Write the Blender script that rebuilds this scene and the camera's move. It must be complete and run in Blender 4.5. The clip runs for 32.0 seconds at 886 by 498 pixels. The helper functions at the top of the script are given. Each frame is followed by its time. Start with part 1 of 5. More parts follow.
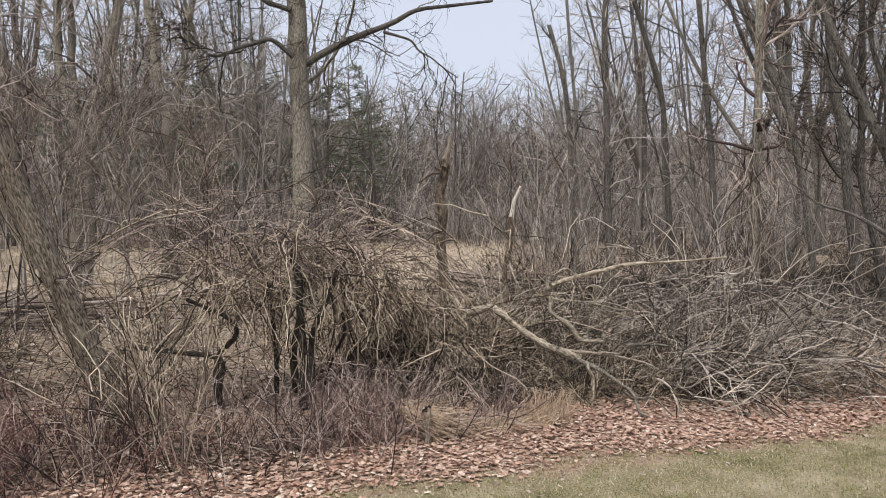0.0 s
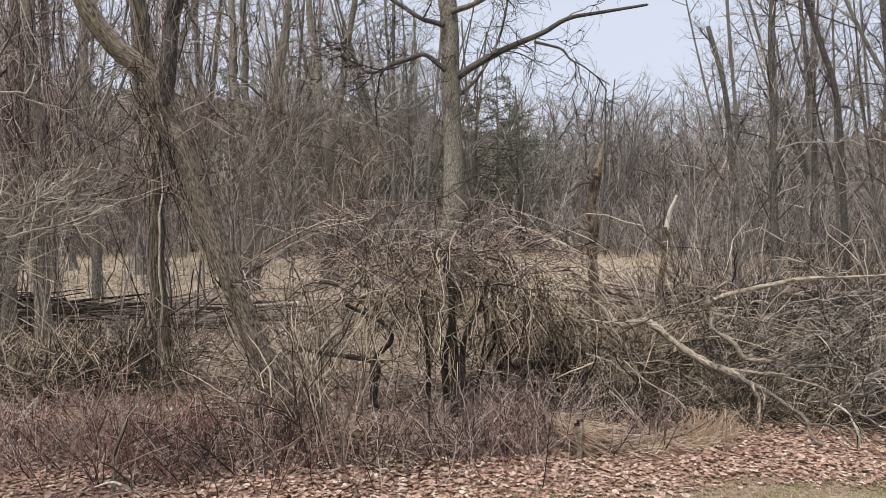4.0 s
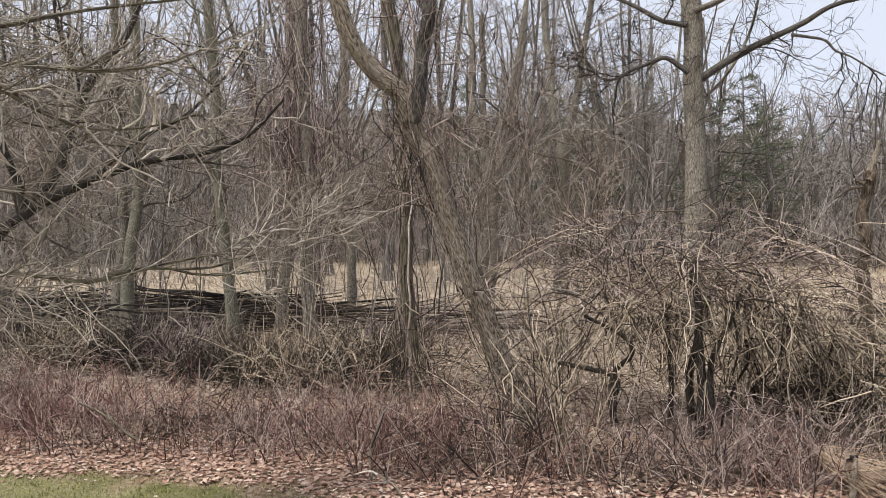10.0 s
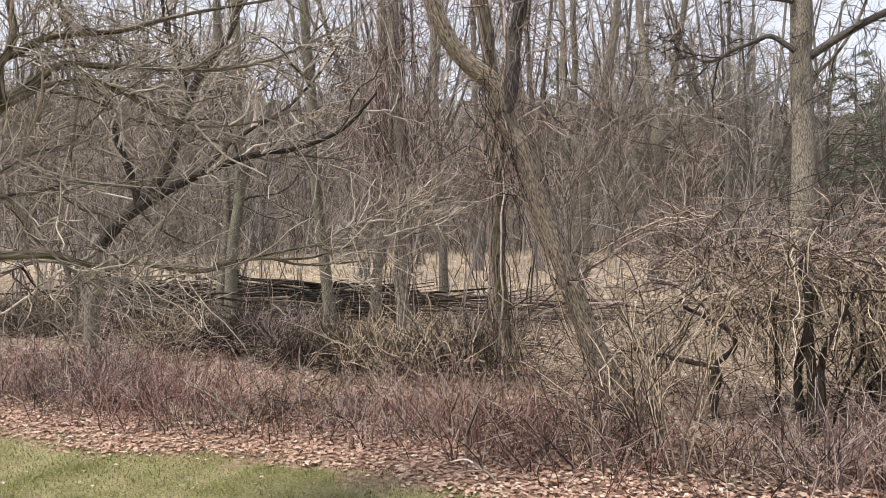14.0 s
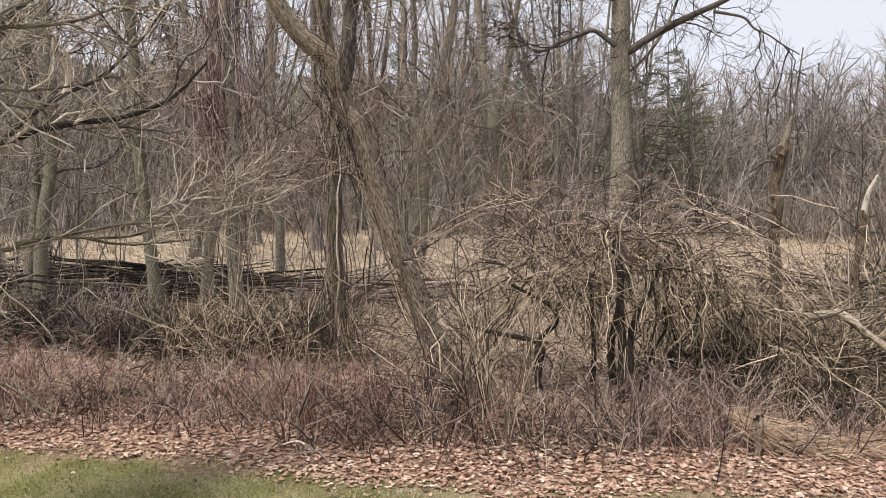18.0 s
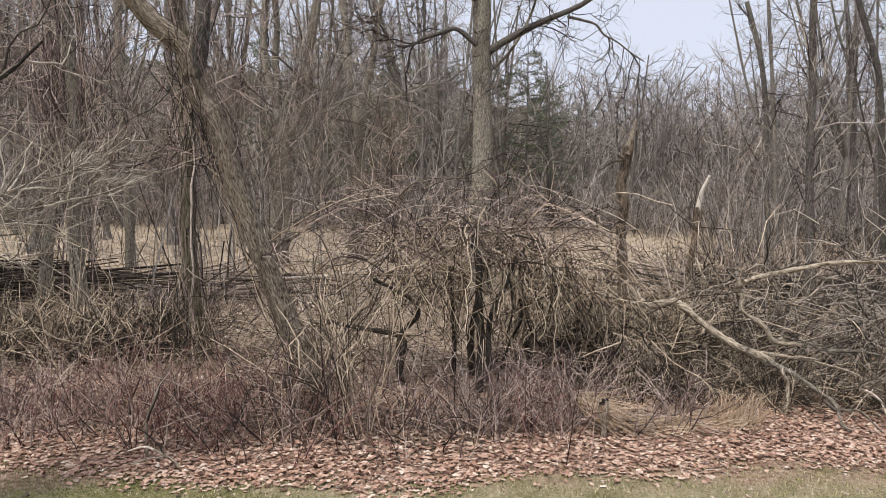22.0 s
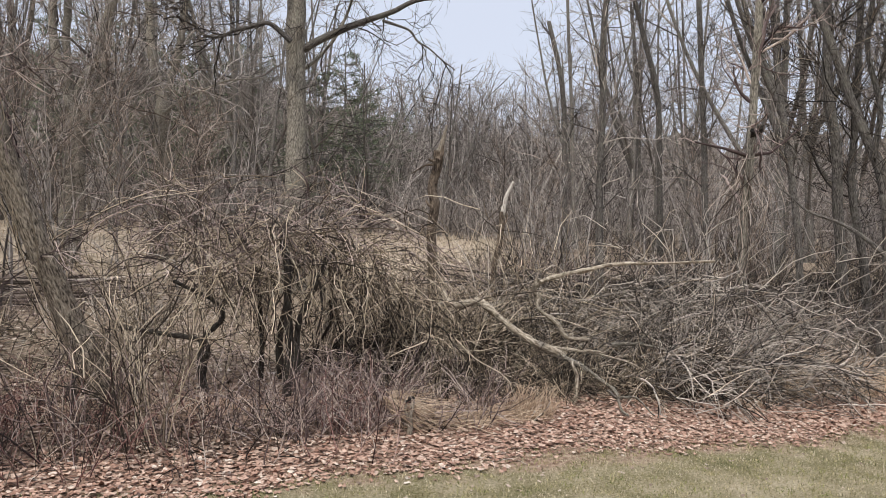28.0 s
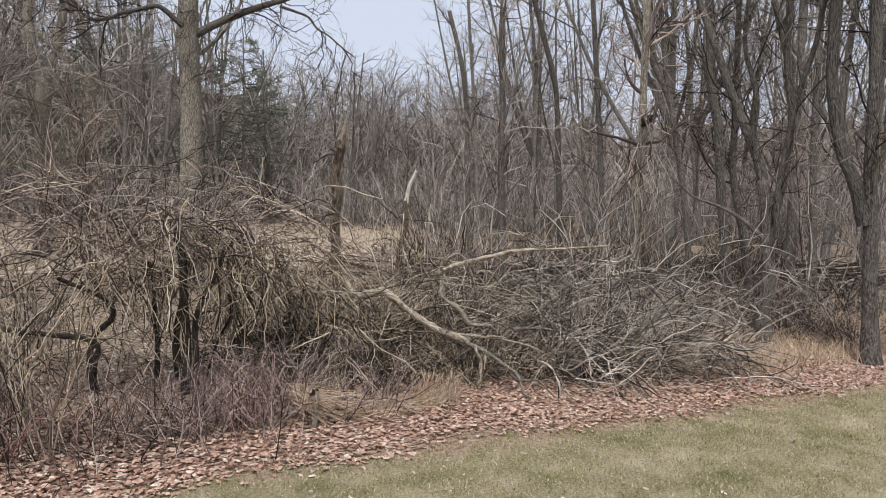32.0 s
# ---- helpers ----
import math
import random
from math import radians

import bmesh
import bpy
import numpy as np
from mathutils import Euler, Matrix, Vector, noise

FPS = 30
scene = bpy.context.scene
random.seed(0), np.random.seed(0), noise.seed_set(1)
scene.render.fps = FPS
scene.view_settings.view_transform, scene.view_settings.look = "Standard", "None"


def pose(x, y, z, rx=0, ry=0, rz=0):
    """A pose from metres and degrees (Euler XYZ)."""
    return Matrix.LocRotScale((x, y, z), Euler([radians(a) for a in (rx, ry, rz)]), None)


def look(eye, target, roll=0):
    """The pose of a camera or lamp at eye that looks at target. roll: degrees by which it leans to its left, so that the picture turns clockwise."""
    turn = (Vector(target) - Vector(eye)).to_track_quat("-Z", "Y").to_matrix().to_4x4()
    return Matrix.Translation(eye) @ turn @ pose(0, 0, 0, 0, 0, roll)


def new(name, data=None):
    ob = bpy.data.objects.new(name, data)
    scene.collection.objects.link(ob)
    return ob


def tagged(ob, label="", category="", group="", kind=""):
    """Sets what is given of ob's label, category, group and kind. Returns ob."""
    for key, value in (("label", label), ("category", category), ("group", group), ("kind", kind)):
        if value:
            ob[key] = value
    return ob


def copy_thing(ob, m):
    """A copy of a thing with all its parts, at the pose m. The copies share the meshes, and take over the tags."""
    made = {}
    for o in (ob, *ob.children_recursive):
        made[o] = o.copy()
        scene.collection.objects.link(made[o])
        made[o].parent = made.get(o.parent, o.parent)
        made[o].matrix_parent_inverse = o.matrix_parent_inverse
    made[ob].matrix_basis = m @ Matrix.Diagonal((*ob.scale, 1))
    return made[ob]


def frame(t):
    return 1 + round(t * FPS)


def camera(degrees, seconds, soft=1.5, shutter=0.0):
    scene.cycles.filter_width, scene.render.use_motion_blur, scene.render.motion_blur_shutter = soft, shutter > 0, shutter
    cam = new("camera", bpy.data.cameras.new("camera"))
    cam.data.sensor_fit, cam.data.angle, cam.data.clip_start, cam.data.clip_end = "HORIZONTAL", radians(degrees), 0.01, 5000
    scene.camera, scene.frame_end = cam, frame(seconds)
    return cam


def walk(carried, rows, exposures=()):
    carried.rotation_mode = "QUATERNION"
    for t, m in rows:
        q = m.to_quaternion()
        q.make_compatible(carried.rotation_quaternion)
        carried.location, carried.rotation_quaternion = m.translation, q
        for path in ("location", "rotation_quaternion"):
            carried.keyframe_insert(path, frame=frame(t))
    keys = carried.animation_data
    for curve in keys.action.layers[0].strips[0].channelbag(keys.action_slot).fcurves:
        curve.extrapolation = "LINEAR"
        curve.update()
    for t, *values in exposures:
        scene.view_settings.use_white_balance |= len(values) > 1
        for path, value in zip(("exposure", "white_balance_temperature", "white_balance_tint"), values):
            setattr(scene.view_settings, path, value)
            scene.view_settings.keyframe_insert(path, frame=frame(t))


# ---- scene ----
cam = camera(63.39, 32.0, soft=0.5)

# seconds, turn to the left, tilt up, roll, in degrees: a phone held in front of the body and swung from side to side
ROWS = [
    (0, -10.79, -2.34, -0.19), (0.5, -9.39, -2.06, -0.10), (1, -7.82, -1.83, 0.10),
    (1.5, -6.26, -1.73, 0.16), (2, -4.67, -1.73, 0.17), (2.5, -3.12, -1.72, 0.17),
    (3, -1.73, -1.64, 0.13), (3.5, -0.41, -1.57, 0.09), (5.5, 4.74, -1.39, -0.00),
    (6, 6.36, -1.27, 0.06), (6.5, 7.86, -1.20, 0.10), (7, 9.41, -1.19, 0.13),
    (7.5, 11.04, -1.19, 0.21), (8, 12.73, -1.13, 0.26), (8.5, 14.36, -0.95, 0.22),
    (9, 15.98, -0.81, 0.22), (9.5, 17.55, -0.78, 0.20), (10, 19.06, -0.78, 0.23),
    (10.5, 20.60, -0.79, 0.18), (11, 22.23, -0.85, -0.02), (11.5, 23.95, -0.92, -0.18),
    (12, 25.68, -0.98, -0.32), (12.5, 27.22, -1.04, -0.37), (13, 27.93, -1.18, -0.35),
    (13.5, 27.44, -1.37, -0.26), (14, 26.20, -1.59, -0.17), (14.5, 24.75, -1.77, -0.03),
    (16.5, 18.34, -2.78, 0.41), (17, 16.71, -2.91, 0.56), (17.5, 15.11, -3.07, 0.59),
    (18, 13.58, -3.16, 0.55), (18.5, 12.12, -3.20, 0.53), (19, 10.62, -3.16, 0.59),
    (19.5, 9.06, -3.16, 0.73), (20, 7.53, -3.17, 0.80), (20.5, 6.16, -3.19, 0.82),
    (21, 4.93, -3.23, 0.84), (21.5, 3.91, -3.29, 0.87), (22, 2.95, -3.46, 1.03),
    (22.5, 1.81, -3.68, 1.25), (23, 0.64, -3.84, 1.35), (23.5, -0.62, -3.90, 1.40),
    (24, -2.03, -3.82, 1.36), (24.5, -3.50, -3.72, 1.41), (25, -4.97, -3.65, 1.64),
    (25.5, -6.26, -3.58, 1.89), (27.5, -10.66, -3.00, 2.25), (28, -11.57, -2.95, 2.22),
    (28.5, -12.44, -2.92, 2.06), (29, -13.39, -2.92, 1.90), (29.5, -14.37, -2.97, 1.74),
    (30, -15.34, -3.09, 1.68), (30.5, -16.29, -3.32, 1.71), (31, -17.21, -3.51, 1.64),
    (31.5, -18.11, -3.58, 1.59), (32, -19.06, -3.55, 1.52),
]


def standpoint(turn, tilt, roll):
    a, b = radians(turn), radians(tilt)
    eye = Vector((-0.25 * math.sin(a), 0.25 * math.cos(a), 1.65))
    way = Vector((-math.sin(a) * math.cos(b), math.cos(a) * math.cos(b), math.sin(b)))
    return look(eye, eye + way * 10, roll)


walk(cam, [(t, standpoint(turn, tilt, roll)) for t, turn, tilt, roll in ROWS],
     exposures=((0, -0.16, 6500, 10), (6, -0.12, 6500, 10), (9, -0.03, 6550, 10), (10, -0.01, 6580, 10), (11, 0.08, 6600, 10), (13, 0.20, 6700, 11), (17, 0.22, 6950, 12), (18, 0.04, 7000, 12),
                (19, 0.04, 7050, 12), (20, -0.03, 6750, 11), (22, -0.09, 6600, 11), (25, -0.08, 6500, 10), (28, -0.15, 6450, 10), (32, -0.21, 6400, 10)))

# ---- light: a bright, thinly overcast day ----
world = bpy.data.worlds.new("world")
scene.world = world
world.use_nodes = True
wt = world.node_tree
sky = wt.nodes.new("ShaderNodeTexSky")
sky.sky_type, sky.sun_disc = "NISHITA", False
sky.sun_elevation, sky.sun_rotation = radians(61), radians(213)
sky.air_density, sky.dust_density, sky.ozone_density = 1.0, 4.0, 1.5
soften = wt.nodes.new("ShaderNodeMixRGB")
soften.inputs[0].default_value = 0.72
soften.inputs[2].default_value = (11.2, 11.9, 13.8, 1)
wt.links.new(sky.outputs[0], soften.inputs[1])
wt.links.new(soften.outputs[0], wt.nodes["Background"].inputs[0])
wt.nodes["Background"].inputs[1].default_value = 0.09
sun = new("sun", bpy.data.lights.new("sun", "SUN"))
sun.data.energy, sun.data.angle, sun.data.color = 3.7, radians(7), (1.0, 0.96, 0.9)
sun.matrix_world = look((-3.0, -4.6, 10), (0, 0, 0))


# ---- materials ----
def nodes_of(name):
    m = bpy.data.materials.new(name)
    m.use_nodes = True
    return m, m.node_tree.nodes, m.node_tree.links


def ramp(n, stops):
    r = n.new("ShaderNodeValToRGB")
    while len(r.color_ramp.elements) < len(stops):
        r.color_ramp.elements.new(0.5)
    for e, (p, c) in zip(r.color_ramp.elements, stops):
        e.position, e.color = p, (*c, 1)
    return r


def bark(name, dark, mid, light, scale=22.0, stretch=0.3, bump=0.6, moss=None, rough=0.9):
    """Furrowed bark: long ridges, blotches of lichen or algae, varied a little from stem to stem."""
    m, n, l = nodes_of(name)
    b = n["Principled BSDF"]
    tc, mp = n.new("ShaderNodeAttribute"), n.new("ShaderNodeMapping")
    tc.attribute_name = "along"
    mp.inputs["Scale"].default_value = (1, 1, stretch)
    l.new(tc.outputs["Vector"], mp.inputs[0])
    ridge, blot = n.new("ShaderNodeTexNoise"), n.new("ShaderNodeTexNoise")
    ridge.inputs["Scale"].default_value, ridge.inputs["Detail"].default_value = scale * 3.0, 4
    ridge.inputs["Roughness"].default_value, ridge.inputs["Distortion"].default_value = 0.62, 0.25
    blot.inputs["Scale"].default_value, blot.inputs["Detail"].default_value = 4.5, 5
    l.new(mp.outputs[0], ridge.inputs[0])
    l.new(tc.outputs["Vector"], blot.inputs[0])
    col = ramp(n, [(0.36, dark), (0.5, mid), (0.65, light)])
    l.new(ridge.outputs[0], col.inputs[0])
    mix = n.new("ShaderNodeMixRGB")
    mix.inputs[2].default_value = (*(moss or light), 1)
    cover = ramp(n, [(0.5, (0, 0, 0)), (0.7, (0.55, 0.55, 0.55))])
    l.new(blot.outputs[0], cover.inputs[0])
    l.new(cover.outputs[0], mix.inputs[0])
    l.new(col.outputs[0], mix.inputs[1])
    hsv, info = n.new("ShaderNodeHueSaturation"), n.new("ShaderNodeObjectInfo")
    vary = n.new("ShaderNodeMapRange")
    vary.inputs[3].default_value, vary.inputs[4].default_value = 0.78, 1.22
    l.new(info.outputs["Random"], vary.inputs[0])
    l.new(vary.outputs[0], hsv.inputs["Value"])
    l.new(mix.outputs[0], hsv.inputs["Color"])
    l.new(hsv.outputs[0], b.inputs["Base Color"])
    b.inputs["Roughness"].default_value = rough
    b.inputs["Specular IOR Level"].default_value = 0.25
    bp = n.new("ShaderNodeBump")
    bp.inputs["Strength"].default_value, bp.inputs["Distance"].default_value = bump, 0.03
    l.new(ridge.outputs[0], bp.inputs["Height"])
    l.new(bp.outputs[0], b.inputs["Normal"])
    return m


def pieces(name, stops, rough=0.85, grain=60.0, back=0.0):
    """Many small pieces: every island takes a colour of its own between the stops, with fine mottling."""
    m, n, l = nodes_of(name)
    b = n["Principled BSDF"]
    geo, info = n.new("ShaderNodeNewGeometry"), n.new("ShaderNodeObjectInfo")
    add, wrap = n.new("ShaderNodeMath"), n.new("ShaderNodeMath")
    add.operation, wrap.operation = "ADD", "FRACT"
    l.new(geo.outputs["Random Per Island"], add.inputs[0])
    l.new(info.outputs["Random"], add.inputs[1])
    l.new(add.outputs[0], wrap.inputs[0])
    col = ramp(n, stops)
    l.new(wrap.outputs[0], col.inputs[0])
    tc, ns = n.new("ShaderNodeTexCoord"), n.new("ShaderNodeTexNoise")
    ns.inputs["Scale"].default_value, ns.inputs["Detail"].default_value = grain, 3
    l.new(tc.outputs["Object"], ns.inputs[0])
    vary, hsv = n.new("ShaderNodeMapRange"), n.new("ShaderNodeHueSaturation")
    vary.inputs[1].default_value, vary.inputs[2].default_value = 0.3, 0.7
    vary.inputs[3].default_value, vary.inputs[4].default_value = 0.7, 1.3
    l.new(ns.outputs[0], vary.inputs[0])
    l.new(vary.outputs[0], hsv.inputs["Value"])
    l.new(col.outputs[0], hsv.inputs["Color"])
    l.new(hsv.outputs[0], b.inputs["Base Color"])
    b.inputs["Roughness"].default_value = rough
    b.inputs["Specular IOR Level"].default_value = 0.3
    return m


BARK_GREY = bark("grey_bark", (0.06, 0.052, 0.042), (0.21, 0.185, 0.15), (0.4, 0.36, 0.295), moss=(0.25, 0.235, 0.175))
BARK_BROWN = bark("brown_bark", (0.055, 0.043, 0.032), (0.28, 0.23, 0.176), (0.52, 0.44, 0.345), scale=24, bump=1.0, moss=(0.2, 0.175, 0.135))
BARK_GREEN = bark("algae_bark", (0.07, 0.065, 0.05), (0.23, 0.215, 0.165), (0.4, 0.38, 0.3), scale=30, bump=0.4, moss=(0.19, 0.195, 0.125))
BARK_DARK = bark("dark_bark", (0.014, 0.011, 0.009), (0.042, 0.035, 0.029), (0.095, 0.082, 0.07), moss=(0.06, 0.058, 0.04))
BARK_PALE = bark("bleached_wood", (0.1, 0.08, 0.057), (0.3, 0.25, 0.19), (0.52, 0.455, 0.365), scale=26, bump=0.5, moss=(0.27, 0.24, 0.18))
BARK_LAWN = bark("lawn_tree_bark", (0.035, 0.029, 0.02), (0.19, 0.16, 0.115), (0.4, 0.345, 0.255), scale=20, stretch=0.14, bump=0.9, moss=(0.19, 0.19, 0.11))
BARK_CLUMP = bark("dull_dark_bark", (0.025, 0.021, 0.018), (0.095, 0.084, 0.074), (0.2, 0.18, 0.16), moss=(0.17, 0.16, 0.13))
WHITE_WOOD = bark("white_wood", (0.3, 0.26, 0.21), (0.5, 0.455, 0.39), (0.62, 0.575, 0.505), scale=26, bump=0.3)
BARK_SNAG = bark("snag_bark", (0.025, 0.018, 0.013), (0.105, 0.077, 0.055), (0.27, 0.21, 0.155), scale=20, bump=1.0)
# far trunks: the grey of aerial haze is mixed into the bark colour
BARK_FAR = bark("far_bark", (0.055, 0.048, 0.042), (0.145, 0.13, 0.115), (0.27, 0.245, 0.22), scale=14, bump=0.4, moss=(0.17, 0.17, 0.13))
TWIG_GREY = pieces("grey_twigs", [(0.0, (0.022, 0.018, 0.015)), (0.35, (0.13, 0.111, 0.095)), (0.65, (0.4, 0.35, 0.3)), (1.0, (0.72, 0.635, 0.54))])
TWIG_TAN = pieces("tan_twigs", [(0.0, (0.015, 0.011, 0.008)), (0.42, (0.09, 0.068, 0.047)), (0.7, (0.37, 0.295, 0.21)), (1.0, (0.75, 0.635, 0.485))])
TWIG_PALE = pieces("pale_twigs", [(0.0, (0.07, 0.057, 0.045)), (0.4, (0.27, 0.23, 0.183)), (0.75, (0.44, 0.385, 0.315)), (1.0, (0.64, 0.57, 0.48))])
TWIG_PURPLE = pieces("purple_canes", [(0.0, (0.02, 0.013, 0.012)), (0.4, (0.13, 0.09, 0.083)), (0.68, (0.35, 0.27, 0.245)), (1.0, (0.66, 0.55, 0.47))])
TWIG_RED = pieces("red_canes", [(0.0, (0.035, 0.014, 0.013)), (0.45, (0.17, 0.076, 0.067)), (0.72, (0.35, 0.21, 0.178)), (1.0, (0.6, 0.49, 0.41))])
TWIG_BROWN = pieces("red_brown_twigs", [(0.0, (0.035, 0.026, 0.02)), (0.45, (0.17, 0.128, 0.1)), (0.75, (0.38, 0.305, 0.245)), (1.0, (0.6, 0.51, 0.44))])
# near-black: shade in the depth of brush and silhouetted crowns put into the colour
TWIG_DARK_SHADE = pieces("dark_shade_twigs", [(0.0, (0.008, 0.006, 0.005)), (0.6, (0.028, 0.021, 0.016)), (0.85, (0.11, 0.087, 0.064)), (1.0, (0.42, 0.35, 0.265))])
TWIG_FAR = pieces("far_twigs", [(0.0, (0.04, 0.033, 0.029)), (0.4, (0.19, 0.163, 0.146)), (1.0, (0.5, 0.45, 0.405))], grain=5)
LEAF = pieces("fallen_leaves", [(0.0, (0.12, 0.067, 0.047)), (0.15, (0.27, 0.155, 0.11)), (0.55, (0.42, 0.27, 0.202)), (0.9, (0.53, 0.39, 0.307)), (1.0, (0.62, 0.53, 0.44))], grain=40)
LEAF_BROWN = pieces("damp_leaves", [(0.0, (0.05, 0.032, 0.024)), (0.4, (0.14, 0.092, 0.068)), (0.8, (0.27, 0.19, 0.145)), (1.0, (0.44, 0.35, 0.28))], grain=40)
LEAF_GREY = pieces("old_leaves", [(0.0, (0.15, 0.105, 0.08)), (0.4, (0.3, 0.225, 0.175)), (0.8, (0.46, 0.37, 0.3)), (1.0, (0.62, 0.54, 0.46))], grain=40)
STRAW = pieces("dry_grass", [(0.0, (0.2, 0.14, 0.09)), (0.35, (0.48, 0.345, 0.235)), (1.0, (0.68, 0.54, 0.4))])
MEADOW = pieces("meadow_grass", [(0.0, (0.2, 0.155, 0.1)), (0.5, (0.38, 0.305, 0.22)), (1.0, (0.6, 0.51, 0.385))])
LAWN_MOSS = pieces("mossy_lawn_blades", [(0.0, (0.075, 0.09, 0.022)), (0.5, (0.21, 0.22, 0.065)), (1.0, (0.4, 0.39, 0.16))])
LAWN = pieces("lawn_blades", [(0.0, (0.11, 0.108, 0.042)), (0.5, (0.32, 0.278, 0.14)), (1.0, (0.53, 0.45, 0.27))])
LAWN_STRAW = pieces("straw_lawn_blades", [(0.0, (0.24, 0.2, 0.12)), (0.5, (0.42, 0.36, 0.24)), (1.0, (0.62, 0.535, 0.39))])
NEEDLE = pieces("pine_needles", [(0.0, (0.08, 0.1, 0.065)), (0.6, (0.16, 0.19, 0.12)), (1.0, (0.26, 0.28, 0.19))], grain=4)


def ground_material():
    """Lawn, a belt of fallen leaves, the woods' litter and a pale meadow, with ragged borders."""
    m, n, l = nodes_of("ground")
    b = n["Principled BSDF"]
    tc = n.new("ShaderNodeTexCoord")
    sep = n.new("ShaderNodeSeparateXYZ")
    l.new(tc.outputs["Object"], sep.inputs[0])

    def noise_node(scale, detail=5):
        t = n.new("ShaderNodeTexNoise")
        t.inputs["Scale"].default_value, t.inputs["Detail"].default_value = scale, detail
        l.new(tc.outputs["Object"], t.inputs[0])
        return t

    def math_node(op, a, c):
        t = n.new("ShaderNodeMath")
        t.operation = op
        for k, v in ((0, a), (1, c)):
            if isinstance(v, (int, float)):
                t.inputs[k].default_value = v
            else:
                l.new(v, t.inputs[k])
        return t.outputs[0]

    def edge(value, at, width):
        t = n.new("ShaderNodeMapRange")
        t.inputs[1].default_value, t.inputs[2].default_value = at - width / 2, at + width / 2
        l.new(value, t.inputs[0])
        return t.outputs[0]

    def mixed(f, a, c):
        t = n.new("ShaderNodeMixRGB")
        l.new(f, t.inputs[0])
        l.new(a, t.inputs[1])
        l.new(c, t.inputs[2])
        return t.outputs[0]

    fine, mid, wide = noise_node(48, 9), noise_node(2.3), noise_node(0.25)
    fine.inputs["Roughness"].default_value = 0.8
    lawn = ramp(n, [(0.37, (0.075, 0.077, 0.034)), (0.45, (0.19, 0.172, 0.085)), (0.51, (0.31, 0.265, 0.165)), (0.6, (0.48, 0.41, 0.295))])
    blend = math_node("ADD", math_node("MULTIPLY", fine.outputs[0], 0.62), math_node("MULTIPLY", mid.outputs[0], 0.38))
    l.new(blend, lawn.inputs[0])
    litter = ramp(n, [(0.36, (0.2, 0.128, 0.092)), (0.5, (0.34, 0.228, 0.168)), (0.62, (0.46, 0.34, 0.262))])
    l.new(noise_node(22, 6).outputs[0], litter.inputs[0])
    floor = ramp(n, [(0.36, (0.09, 0.067, 0.047)), (0.5, (0.26, 0.2, 0.145)), (0.64, (0.45, 0.36, 0.27))])
    l.new(noise_node(15, 6).outputs[0], floor.inputs[0])
    mead = ramp(n, [(0.34, (0.2, 0.155, 0.108)), (0.5, (0.39, 0.315, 0.232)), (0.66, (0.54, 0.45, 0.345))])
    l.new(noise_node(3, 8).outputs[0], mead.inputs[0])
    ragged = math_node("MULTIPLY", math_node("SUBTRACT", mid.outputs[0], 0.5), 1.1)
    slope = math_node("SUBTRACT", sep.outputs[1], math_node("MULTIPLY", sep.outputs[0], 0.115))
    y1 = math_node("ADD", slope, ragged)
    y2 = math_node("ADD", sep.outputs[1], math_node("MULTIPLY", math_node("SUBTRACT", wide.outputs[0], 0.5), 9.0))
    moss = ramp(n, [(0.37, (0.065, 0.072, 0.025)), (0.45, (0.175, 0.17, 0.068)), (0.51, (0.28, 0.255, 0.13)), (0.6, (0.44, 0.39, 0.24))])
    l.new(blend, moss.inputs[0])
    green = mixed(edge(math_node("ADD", sep.outputs[0], ragged), -1.6, 1.0), moss.outputs[0], lawn.outputs[0])
    c = mixed(edge(y1, 4.5, 0.25), green, litter.outputs[0])
    c = mixed(edge(y1, 7.4, 1.0), c, floor.outputs[0])
    straw = ramp(n, [(0.36, (0.2, 0.15, 0.1)), (0.5, (0.42, 0.33, 0.235)), (0.64, (0.58, 0.475, 0.36))])
    l.new(noise_node(26, 6).outputs[0], straw.inputs[0])
    band = math_node("MULTIPLY", edge(y1, 5.25, 0.5), edge(math_node("ADD", sep.outputs[0], ragged), 4.2, 1.0))
    band = math_node("MULTIPLY", band, math_node("SUBTRACT", 1.0, edge(y1, 7.9, 0.8)))
    c = mixed(band, c, straw.outputs[0])
    aside = edge(math_node("SUBTRACT", y2, math_node("MULTIPLY", sep.outputs[0], 3.4)), 0.0, 4.0)
    c = mixed(math_node("MULTIPLY", edge(y2, 16.5, 2.0), aside), c, mead.outputs[0])
    c = mixed(edge(y2, 50.0, 6.0), c, floor.outputs[0])
    l.new(c, b.inputs["Base Color"])
    b.inputs["Roughness"].default_value = 0.95
    b.inputs["Specular IOR Level"].default_value = 0.15
    bp = n.new("ShaderNodeBump")
    bp.inputs["Strength"].default_value, bp.inputs["Distance"].default_value = 0.7, 0.04
    l.new(fine.outputs[0], bp.inputs["Height"])
    l.new(bp.outputs[0], b.inputs["Normal"])
    return m


# ---- mesh helpers ----
rng = np.random.default_rng(7)


def quads(name, verts, faces, mat):
    """A mesh from arrays of points and of four-cornered (or three-cornered) faces."""
    me = bpy.data.meshes.new(name)
    verts, faces = np.asarray(verts, np.float32), np.asarray(faces, np.int32)
    k = faces.shape[1]
    me.vertices.add(len(verts))
    me.vertices.foreach_set("co", verts.ravel())
    me.loops.add(faces.size)
    me.loops.foreach_set("vertex_index", faces.ravel())
    me.polygons.add(len(faces))
    me.polygons.foreach_set("loop_start", np.arange(0, faces.size, k, dtype=np.int32))
    me.polygons.foreach_set("use_smooth", np.ones(len(faces), bool))
    me.update(calc_edges=True)
    me.materials.append(mat)
    return me


